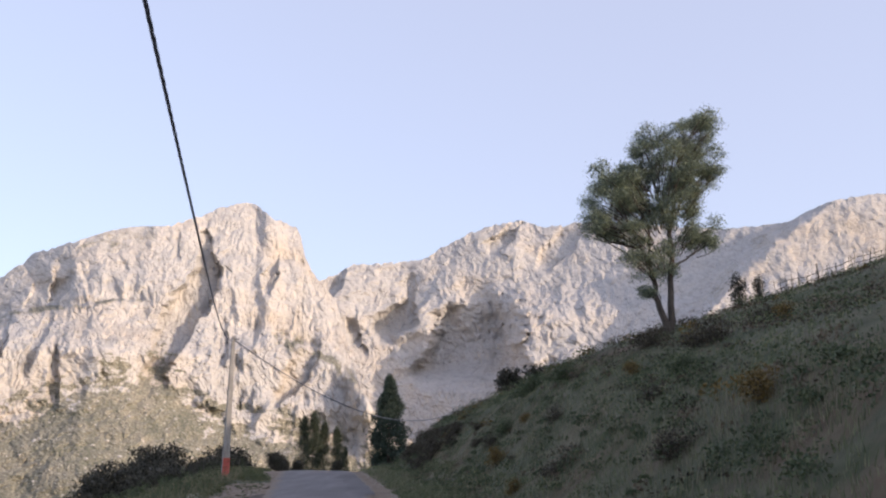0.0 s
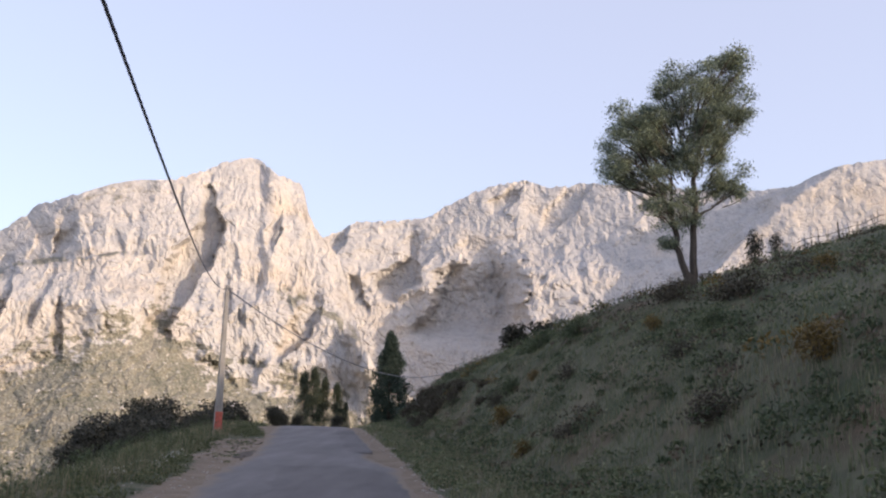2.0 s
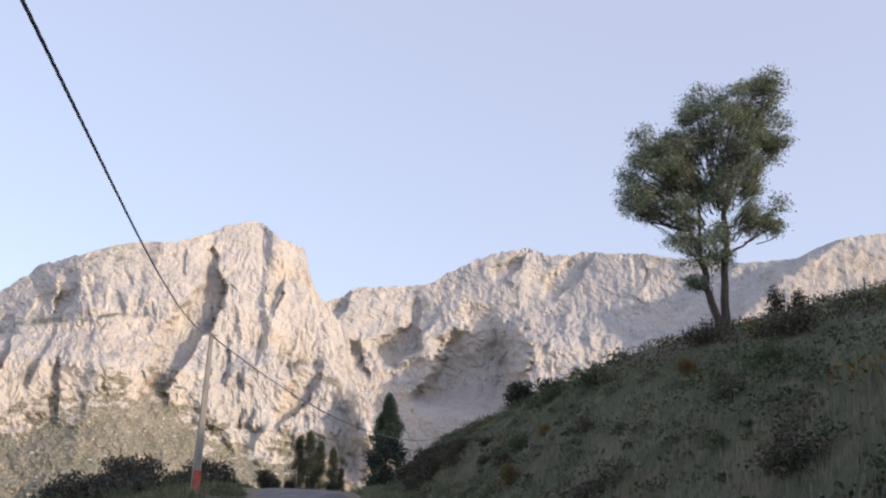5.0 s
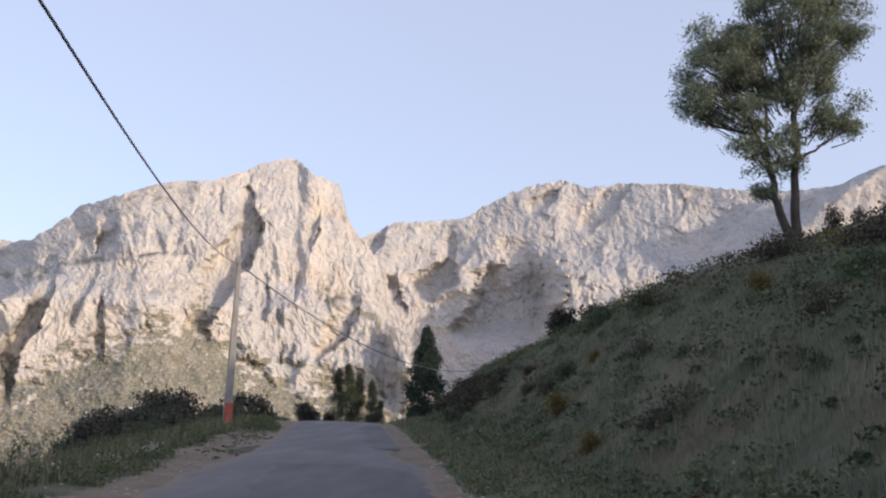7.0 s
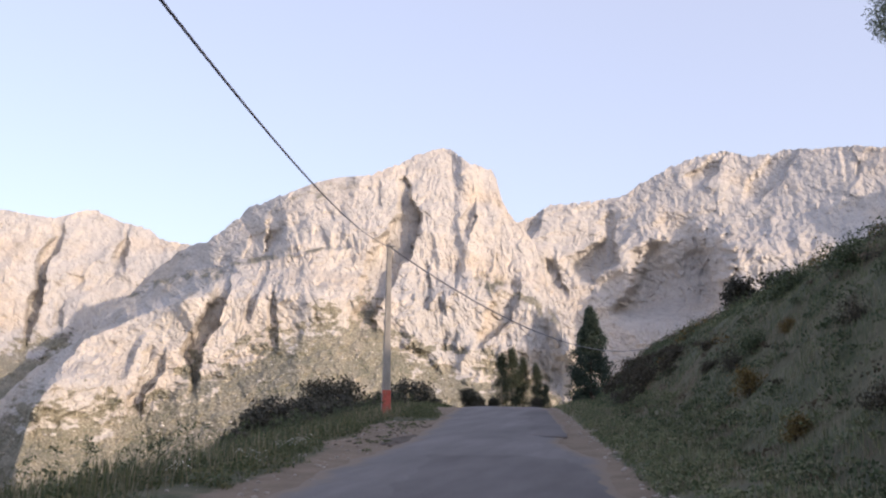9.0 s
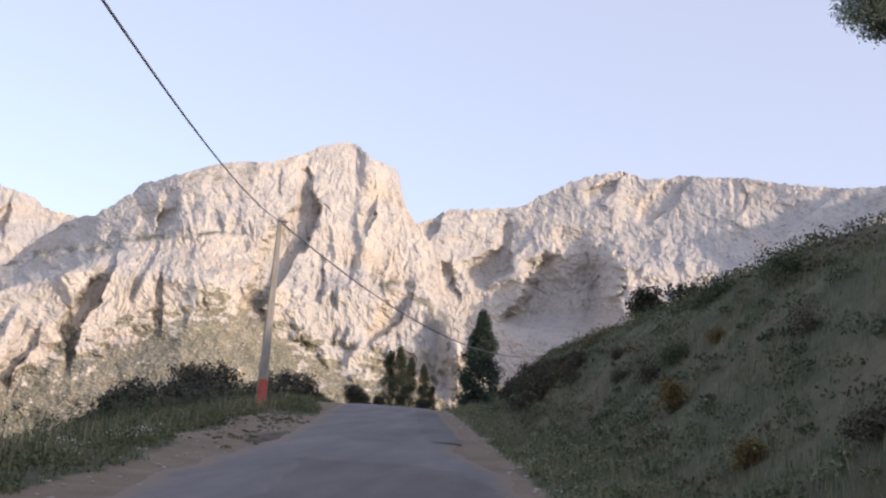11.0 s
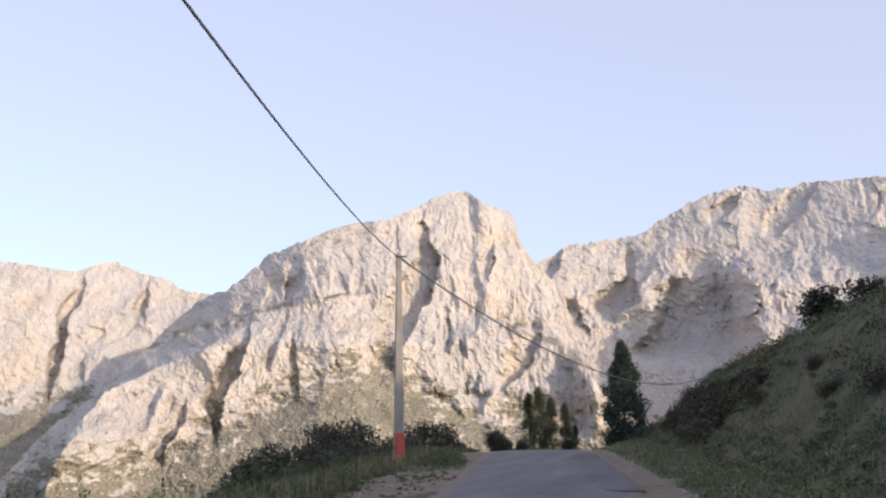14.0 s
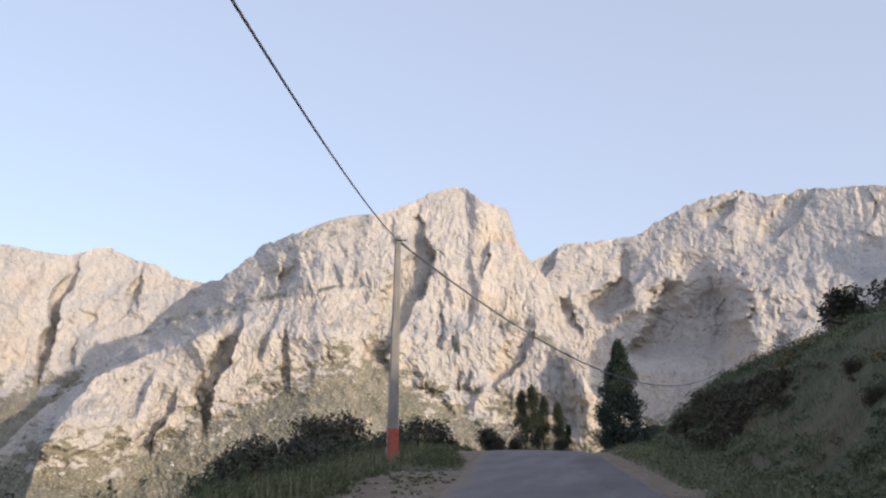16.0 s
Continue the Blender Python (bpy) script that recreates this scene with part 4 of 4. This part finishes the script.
for k, (x, y, grow) in enumerate(((5.8, 17.3, 0.75), (6.1, 30.3, 0.7), (1.95, 36.5, 1.0), (2.1, 30.0, 0.7), (3.2, 38.5, 0.6), (9.6, 26.0, 0.8))):
    m = pose(x, y, at_ground(x, y) - 0.1, 0, 0, 73 * k) @ Matrix.Scale(grow, 4)
    if k == 0:
        ochre.matrix_world = m
    else:
        copy_thing(ochre, m)
thicket = round_tree("bush", "dark brown bramble thicket on the hillside", "bush", 2.2, 1.0, 2600, 0.085, M_BRAMBLE, 69, 0.05, 0.14)
tagged(thicket, group="bramble thickets")
for k, (x, y, grow) in enumerate(((4.7, 18.9, 0.7), (8.0, 27.6, 1.3), (3.3, 27.5, 0.8), (7.4, 33.0, 1.2), (10.2, 29.5, 1.1), (2.0, 41.0, 1.0), (3.9, 33.0, 0.9), (5.5, 24.5, 0.8))):
    m = pose(x, y, at_ground(x, y) - 0.25, 0, 0, 47 * k) @ Matrix.Scale(grow, 4)
    if k == 0:
        thicket.matrix_world = m
    else:
        copy_thing(thicket, m)
mound = round_tree("bush", "leafy green bush on the brow of the bank", "bush", 2.4, 1.3, 3200, 0.085, M_SCRUB, 70, 0.05, 0.14)
tagged(mound, group="green bushes on the bank")
for k, (x, y, grow) in enumerate(((3.8, 42.5, 1.0), (2.6, 40.0, 0.7), (4.9, 38.0, 0.8), (6.4, 25.5, 0.7))):
    m = pose(x, y, at_ground(x, y) - 0.3, 0, 0, 113 * k) @ Matrix.Scale(grow, 4)
    if k == 0:
        mound.matrix_world = m
    else:
        copy_thing(mound, m)
twin = column_tree("young_tree", "slender young tree on the hillside skyline", 3.4, [(0, 0.1), (0.15, 0.3), (0.35, 0.65), (0.6, 0.5), (0.8, 0.62), (1, 0.2)], 1700, 0.2, M_LEAF_OAK, 71, 0.07)
tagged(twin, group="young trees on the hill")
put(twin, 20.5, 64.3, 0.1, 0, (15.2 - at_ground(20.5, 64.3)) / 3.4)
copy_thing(twin, pose(21.8, 63.8, at_ground(21.8, 63.8) - 0.1, 0, 0, 140) @ Matrix.Scale((15.7 - at_ground(21.8, 63.8)) / 3.4, 4))

# ---- utility pole and its cables ----
POLE = (-12.36, 52.97)
pole_z = at_ground(*POLE)


def box_tube(levels, turn=0.0):
    """A square post with chamfered corners: levels of (z, half width)."""
    bm = bmesh.new()
    rings = []
    for z, h in levels:
        c = h * 0.82
        rings.append([bm.verts.new((x, y, z)) for x, y in ((-c, -h), (c, -h), (h, -c), (h, c), (c, h), (-c, h), (-h, c), (-h, -c))])
    for a, b in zip(rings, rings[1:]):
        for i in range(8):
            bm.faces.new((a[i], a[(i + 1) % 8], b[(i + 1) % 8], b[i]))
    bm.faces.new(rings[0][::-1])
    bm.faces.new(rings[-1])
    bmesh.ops.rotate(bm, verts=bm.verts, matrix=Matrix.Rotation(radians(turn), 3, 'Z'))
    return bm


pole = tagged(new("utility_pole"), "tapered concrete utility pole with a red painted foot", "utility pole")
pole_top = 9.0 - pole_z
part("post", box_tube([(-0.6, 0.205), (0.0, 0.20), (pole_top * 0.5, 0.145), (pole_top - 0.05, 0.095), (pole_top, 0.085)], 24), M_CONCRETE, pole)
bm = box_tube([(0.05, 0.2035), (1.1, 0.1925)], 24)
for f in [f for f in bm.faces if f.normal.x < -0.5 or abs(f.normal.z) > 0.9]:
    bm.faces.remove(f)
part("paint_band", bm, M_RED, pole, "faded red paint on the foot")
for z in (0.32, 0.62):
    part("clamp_band", box_tube([(pole_top - z, 0.115), (pole_top - z + 0.05, 0.114)], 24), M_STEEL, pole, "steel strap")


def rod(p0, p1, r0, r1=None, sides=8):
    bm = bmesh.new()
    v, f = tube(np.linspace(p0, p1, 3), [r0, (r0 + (r1 or r0)) / 2, r1 or r0], sides)
    vs = [bm.verts.new(p) for p in v]
    for q in f:
        bm.faces.new([vs[i] for i in q])
    bm.faces.new(vs[:sides][::-1])
    bm.faces.new(vs[-sides:])
    return bm


near_dir = np.array([math.sin(radians(167.8)), math.cos(radians(167.8)), 0])
far_dir = np.array([math.sin(radians(13)), math.cos(radians(13)), 0])
hook = np.array([0, 0, pole_top - 0.18])
part("anchor_clamp", rod(hook + near_dir * 0.1, hook + near_dir * 0.55 + (0, 0, -0.06), 0.035, 0.05), M_STEEL, pole, "dark tension clamp")
part("anchor_clamp", rod(hook + far_dir * 0.1, hook + far_dir * 0.6 + (0, 0, -0.08), 0.05, 0.035), M_STEEL, pole, "dark tension clamp")
part("bracket", rod(hook + (-0.14, -0.1, 0.02), hook + (0.36, -0.12, -0.02), 0.03), M_STEEL, pole, "short steel bracket")
pole.matrix_world = pose(*POLE, pole_z)


def cable(name, label, way, length, a, b, c, n, drop=0.0, thick=0.0115):
    """Twisted bundle of three strands, hanging in a curve."""
    s = np.linspace(0.3, length, n)
    mid = np.array([POLE[0], POLE[1], 0])[None] + s[:, None] * way[None]
    mid[:, 2] = 8.82 + a * s + b * s * s + c * s ** 3 - drop * np.clip(s - 34, 0, 16) ** 2
    side = np.cross(way, (0, 0, 1))
    ob = new(name)
    for k in range(3):
        w = s * 2 * np.pi / 0.9 + k * 2 * np.pi / 3
        p = mid + 0.6 * thick * (np.cos(w)[:, None] * side[None] + np.sin(w)[:, None] * np.array([0, 0, 1])[None])
        child("strand", mesh_from("strand", *tube(p, np.full(n, 1.1 * thick), 6), M_CABLE, True), ob)
    return tagged(ob, label, "cable")


cable("power_cable", "twisted black aerial cable sagging over the road", near_dir, 82.0, -0.152, 0.00116, 0.000009, 700, 0.0019)
cable("power_cable", "twisted black aerial cable running on behind the hill", far_dir, 66.0, -0.178, 0.0029, 0.0, 500, 0.0, 0.024)

# ---- stick fence on the hill ----
fence = tagged(new("stick_fence"), "rough fence of grey sticks along the hill's skyline", "fence")
rng = np.random.RandomState(81)
stick_mesh = None
F0, F1 = np.array([23.2, 64.0]), np.array([40.0, 60.0])
for k in range(64):
    t = k / 63
    x, y = F0 + (F1 - F0) * t + rng.normal(0, 0.12, 2)
    if stick_mesh is None:
        stick_mesh = mesh_from("stick", *tube([(0, 0, -0.3), (0.02, 0, 0.5), (0.0, 0.02, 1.15)], [0.024, 0.02, 0.014], 6), M_STICK, True)
    ob = child("stick", stick_mesh, fence)
    ob.matrix_world = pose(x, y, at_ground(x, y), rng.normal(0, 7), rng.normal(0, 7), rng.uniform(0, 360)) @ Matrix.Diagonal((1, 1, rng.uniform(0.75, 1.2), 1))
for h in (0.45, 0.8):
    p = [F0 + (F1 - F0) * t for t in np.linspace(0, 1, 30)]
    p = np.array([(x, y, at_ground(x, y) + h + 0.06 * math.sin(k * 1.7)) for k, (x, y) in enumerate(p)])
    child("rail", mesh_from("rail", *tube(p, np.full(30, 0.02), 6), M_STICK, True), fence, "thin crooked rail")
x, y = F0 + (F1 - F0) * 0.16
post = child("post", mesh_from("post", *tube([(0, 0, -0.3), (0.03, 0, 0.7), (0.0, 0, 1.45)], [0.06, 0.055, 0.045], 8), M_STICK, True), fence, "thicker fence post")
post.matrix_world = pose(x, y, at_ground(x, y), 3, -4, 0)

# ---- small white building across the valley ----
hx, hy, hz = bearing(34.3, 1500, -1.45)
hut = tagged(new("house"), "small white house far off on the valley slope", "house")
bm = bmesh.new()
bmesh.ops.create_cube(bm, size=1, matrix=Matrix.Translation((0, 0, 0.5)) @ Matrix.Diagonal((8, 7, 5, 1)) @ Matrix.Translation((0, 0, 0.0)))
part("wall", bm, M_WALLWHITE, hut)
bm = bmesh.new()
roof = [bm.verts.new(p) for p in ((-4.9, -3.9, 3.0), (4.9, -3.9, 3.0), (4.9, 3.9, 3.0), (-4.9, 3.9, 3.0), (-4.9, 0, 4.6), (4.9, 0, 4.6))]
for q in ((0, 1, 5, 4), (2, 3, 4, 5), (1, 2, 5), (3, 0, 4), (3, 2, 1, 0)):
    bm.faces.new([roof[i] for i in q])
part("roof", bm, M_ROOF, hut)
for x in (-2.4, 1.8):
    bm = bmesh.new()
    bmesh.ops.create_cube(bm, size=1, matrix=Matrix.Translation((x, -3.52, 1.0)) @ Matrix.Diagonal((1.1, 0.12, 1.4, 1)))
    part("window", bm, M_DARK, hut)
hut.matrix_world = pose(hx, hy, hz, 0, 0, 20)

# ---- grass, weeds and stones ----


def blades(name, label, x, y, height, width, material, rng, lean=0.35, lift=0.0):
    """One bent, tapering blade at every place."""
    n = len(x)
    z = land(x - road_x(y), y) - 0.03 + lift
    h = height * rng.uniform(0.45, 1.25, n)
    a = rng.uniform(0, 2 * np.pi, n)
    w = width * rng.uniform(0.6, 1.4, n)
    side = np.stack([np.cos(a), np.sin(a), 0 * a], -1) * w[:, None] / 2
    fall = np.stack([-np.sin(a), np.cos(a), 0 * a], -1) * (h * rng.uniform(-lean, lean, n))[:, None] + rng.normal(0, 0.1, (n, 3)) * h[:, None] * np.array([1, 1, 0])
    b = np.stack([x, y, z], -1)
    up = np.array([0, 0, 1.0])
    m = b + up * (h * 0.55)[:, None] + fall * 0.35
    t = b + up * h[:, None] + fall
    v = np.stack([b - side, b + side, m + side * 0.75, m - side * 0.75, t], 1).reshape(-1, 3)
    i = np.arange(n)[:, None] * 5
    f = np.concatenate([i + np.array([[0, 1, 2]]), i + np.array([[0, 2, 3]]), i + np.array([[3, 2, 4]])])
    return tagged(new(name, mesh_from(name, v, f, material)), label, "grass", kind="stuff")


def field(n, u0, u1, y0, y1, rng, seed, near=1.6, patch=0.0, size=3.0, shoulder=False):
    """Places between two distances from the road, thinning out along it, in patches."""
    y = y0 + (y1 - y0) * rng.uniform(0, 1, n) ** near
    u = u0 + (u1 - u0) * rng.uniform(0, 1, n)
    keep = fbm(u / size, y / size, 3, seed) > patch - 0.35 * rng.uniform(0, 1, n)
    u, y = u[keep], y[keep]
    if u1 < 0 and not shoulder:     # keep the bare shoulder free
        keep = u < verge_edge(y) + 0.35 * fbm(y / 1.2, u / 1.2, 3, 41)
        u, y = u[keep], y[keep]
    return u + road_x(y), y


rng = np.random.RandomState(101)
x, y = field(72000, -12.0, -2.6, 14, 72, rng, 201, 1.0, -0.15)
blades("verge_grass", "dense green grass on the outer road verge", x, y, 0.20, 0.016, M_GRASS_TALL, rng, 1.0)
x, y = field(4500, -9.0, -4.8, 14, 66, rng, 203, 1.2, 0.15)
blades("verge_weeds", "tall leafy weeds on the outer verge", x, y, 0.5, 0.03, M_GRASS_TALL, rng, 0.25)
x, y = field(9000, -9.5, -4.4, 16, 62, rng, 205, 1.2, 0.12, 3.0)
blades("dry_grass", "pale dry grass stalks on the verge", x, y, 0.5, 0.012, M_DRY, rng, 0.3)
x, y = field(57000, 3.05, 11.0, 6, 72, rng, 207, 1.0, -0.2)
blades("bank_grass", "rough green grass on the roadside bank", x, y, 0.2, 0.016, M_GRASS, rng)
x, y = field(12000, 3.2, 8.5, 14, 62, rng, 209, 1.2, 0.1, 2.0)
blades("dry_grass", "pale dry stalks along the foot of the bank", x, y, 0.34, 0.010, M_DRY, rng, 0.3)
x, y = field(60000, 9.0, 46.0, 2, 105, rng, 211, 1.2, -0.1, 5.0)
blades("hill_grass", "dull green grass covering the hillside", x, y, 0.17, 0.03, M_GRASS, rng, 1.2)
x, y = field(16000, 40.0, 64.0, 40, 130, rng, 213, 1.0, -0.3, 5.0)
blades("hill_grass", "dull green grass along the hilltop", x, y, 0.3, 0.05, M_GRASS, rng, 0.8)


def tufts(name, label, n, u0, u1, y0, y1, radius, per, size, material, seed, near=1.2, patch=0.0, flat=0.75, scale=5.0, shoulder=False):
    """Small bushes: a dome of leaves each, joined into one growth."""
    rng = np.random.RandomState(seed)
    x, y = field(n, u0, u1, y0, y1, rng, seed, near, patch, scale, shoulder)
    z = land(x - road_x(y), y)
    r = radius * rng.uniform(0.45, 1.4, len(x))
    w = rng.normal(size=(len(x), per, 3))
    w /= np.linalg.norm(w, axis=2)[..., None]
    w[..., 2] = np.abs(w[..., 2])
    p = np.stack([x, y, z], -1)[:, None] + w * (r[:, None] * rng.uniform(0.35, 1.0, (len(x), per)) ** 0.5)[..., None] * np.array([1, 1, flat])
    return tagged(new(name, mesh_from(name, *leaves(p.reshape(-1, 3), size, rng, 0.55, 0.4), material)), label, "shrubs", kind="stuff")


tufts("hill_scrub", "low dark scrub scattered over the hillside", 1100, 7, 46, 10, 100, 0.85, 95, 0.085, M_SCRUB, 301, 1.1, 0.05, 0.45)
tufts("bank_scrub", "dark weeds and brambles on the cut bank", 570, 4.4, 10, 12, 74, 0.38, 100, 0.075, M_SCRUB, 303, 1.1, -0.05, 0.8, 3.0)
tufts("bank_brambles", "dark brown brambles over the steep bank end", 520, 5.7, 8.2, 53, 64, 0.38, 60, 0.11, M_BRAMBLE, 317, 1.0, -0.6, 0.8, 2.0)
tufts("hill_brambles", "dark brown patches of bramble on the hillside", 620, 6.5, 40, 12, 80, 0.75, 85, 0.085, M_BRAMBLE, 319, 1.1, 0.12, 0.4, 7.0)
tufts("hill_tufts", "pale grassy tufts between the scrub", 1450, 6, 46, 8, 100, 0.5, 42, 0.085, M_GRASS, 313, 1.1, -0.1, 0.6, 4.0)
tufts("dry_tufts", "brown dead weeds on the hillside", 900, 4.5, 40, 10, 90, 0.45, 42, 0.10, M_DRYWEED, 315, 1.1, 0.0, 0.7, 4.0)
tufts("ochre_bushes", "small ochre flowering bushes on the hill", 110, 7, 34, 14, 80, 0.5, 80, 0.12, M_OCHRE, 305, 1.1, 0.0, 0.7)
tufts("green_weeds", "bright leafy weeds at the foot of the bank", 1200, 3.2, 6.4, 12, 62, 0.25, 48, 0.075, M_GRASS, 307, 1.1, 0.0, 0.9, 2.0)
tufts("verge_weeds", "leafy weeds on the outer verge", 2100, -10.5, -2.9, 14, 68, 0.26, 44, 0.078, M_GRASS_TALL, 309, 1.1, -0.15, 1.0, 2.5)
tufts("shoulder_weeds", "low weeds scattered over the dirt shoulder", 150, -4.9, -2.9, 33, 50, 0.13, 40, 0.05, M_GRASS_TALL, 323, 1.0, 0.15, 0.6, 1.5, True)
tufts("slope_scrub", "dark scrub on the slope below the verge", 500, -40, -9, 20, 110, 0.8, 60, 0.22, M_SCRUB, 311, 1.1, -0.1)


def flower_heads(name, label, spots, per, material, seed, height=0.42):
    rng = np.random.RandomState(seed)
    pts = []
    for u, y, r in spots:
        a, d = rng.uniform(0, 2 * np.pi, per), r * rng.uniform(0, 1, per) ** 0.6
        px, py = u + np.cos(a) * d * 0.8, y + np.sin(a) * d * 1.5
        pz = land(px, py) + height * rng.uniform(0.5, 1.1, per)
        pts.append(np.stack([px + road_x(py), py, pz], -1))
    return tagged(new(name, mesh_from(name, *leaves(np.concatenate(pts), 0.027, rng, 0.9), material)), label, "flowers", kind="stuff")


def tall_weeds(n, seed):
    """Branching weed stalks that stand out above the verge."""
    rng = np.random.RandomState(seed)
    x, y = field(n, -9.0, -4.6, 18, 60, rng, seed, 1.1, 0.0, 3.0)
    pieces, pts = [], []
    for px, py in zip(x, y):
        h = rng.uniform(0.45, 0.95)
        b = np.array([px, py, at_ground(px, py) - 0.05])
        tip = b + (rng.normal(0, 0.1), rng.normal(0, 0.1), h)
        pieces.append(tube(np.linspace(b, tip, 3), [0.008, 0.006, 0.003], 4))
        for _ in range(rng.randint(4, 8)):
            s = b + (tip - b) * rng.uniform(0.35, 1.0)
            e = s + rng.normal(0, 0.1, 3) * np.array([1, 1, 0.3]) + (0, 0, 0.12)
            pieces.append(tube(np.linspace(s, e, 3), [0.005, 0.004, 0.002], 4))
            pts.append(e + rng.normal(0, 0.035, (9, 3)))
    tagged(new("weed_stalks", mesh_from("weed_stalks", *join(pieces), M_SCRUB)), "thin branching weed stalks on the outer verge", "weeds", kind="stuff")
    tagged(new("weed_leaves", mesh_from("weed_leaves", *leaves(np.concatenate(pts), 0.06, rng, 0.5), M_SCRUB)), "small leaves on the tall verge weeds", "weeds", kind="stuff")


tall_weeds(260, 321)
flower_heads("daisies", "clump of white daisies on the verge", [(-4.7, 32.4, 0.45), (-4.5, 33.2, 0.4), (-4.4, 29.2, 0.4), (-4.75, 34.4, 0.35), (-5.3, 31.0, 0.4), (-5.0, 26.6, 0.35)], 46, M_PETAL, 401, 0.30)


def stones(name, label, n, u0, u1, y0, y1, size, material, seed):
    rng = np.random.RandomState(seed)
    pieces = []
    bm = bmesh.new()
    bmesh.ops.create_icosphere(bm, subdivisions=1, radius=1)
    base = np.array([v.co[:] for v in bm.verts])
    tri = np.array([[v.index for v in f.verts] for f in bm.faces])
    bm.free()
    for _ in range(n):
        u, yy = rng.uniform(u0, u1), rng.uniform(y0, y1)
        r = size * rng.uniform(0.4, 1.5)
        p = base * rng.uniform(0.75, 1.2, base.shape) * r * np.array([1.2, 1.0, 0.6])
        pieces.append((p + (u + float(road_x(yy)), yy, float(land(u, yy)) + r * 0.2), tri))
    return tagged(new(name, mesh_from(name, *join(pieces), material)), label, "stones", kind="stuff")


stones("verge_stones", "pale stones along the edge of the bank", 150, 2.75, 3.5, 18, 62, 0.045, M_STONE, 501)
stones("verge_stones", "clods and stones on the dirt shoulder", 150, -4.4, -2.7, 18, 50, 0.035, M_STONE, 503)
stones("soil_clods", "dark clods of loose soil on the shoulder", 45, -4.2, -2.5, 34, 46, 0.045, M_DAMP, 505)


def boulders(n, seed):
    """Pale rocks that lie loose on the scree below the cliffs."""
    rng = np.random.RandomState(seed)
    bm = bmesh.new()
    bmesh.ops.create_icosphere(bm, subdivisions=1, radius=1)
    base = np.array([v.co[:] for v in bm.verts])
    tri = np.array([[v.index for v in f.verts] for f in bm.faces])
    bm.free()
    pieces = []
    for p in SCREE[0][rng.randint(0, len(SCREE[0]), n)]:
        r = 0.7 + 1.1 * rng.exponential(0.6)
        pieces.append((base * rng.uniform(0.7, 1.25, base.shape) * r * np.array([1.3, 1.0, 0.75]) + p, tri))
    return tagged(new("boulders", mesh_from("boulders", *join(pieces), M_BOULDER)), "pale limestone boulders scattered over the scrubby scree", "boulders", kind="stuff")


boulders(420, 507)
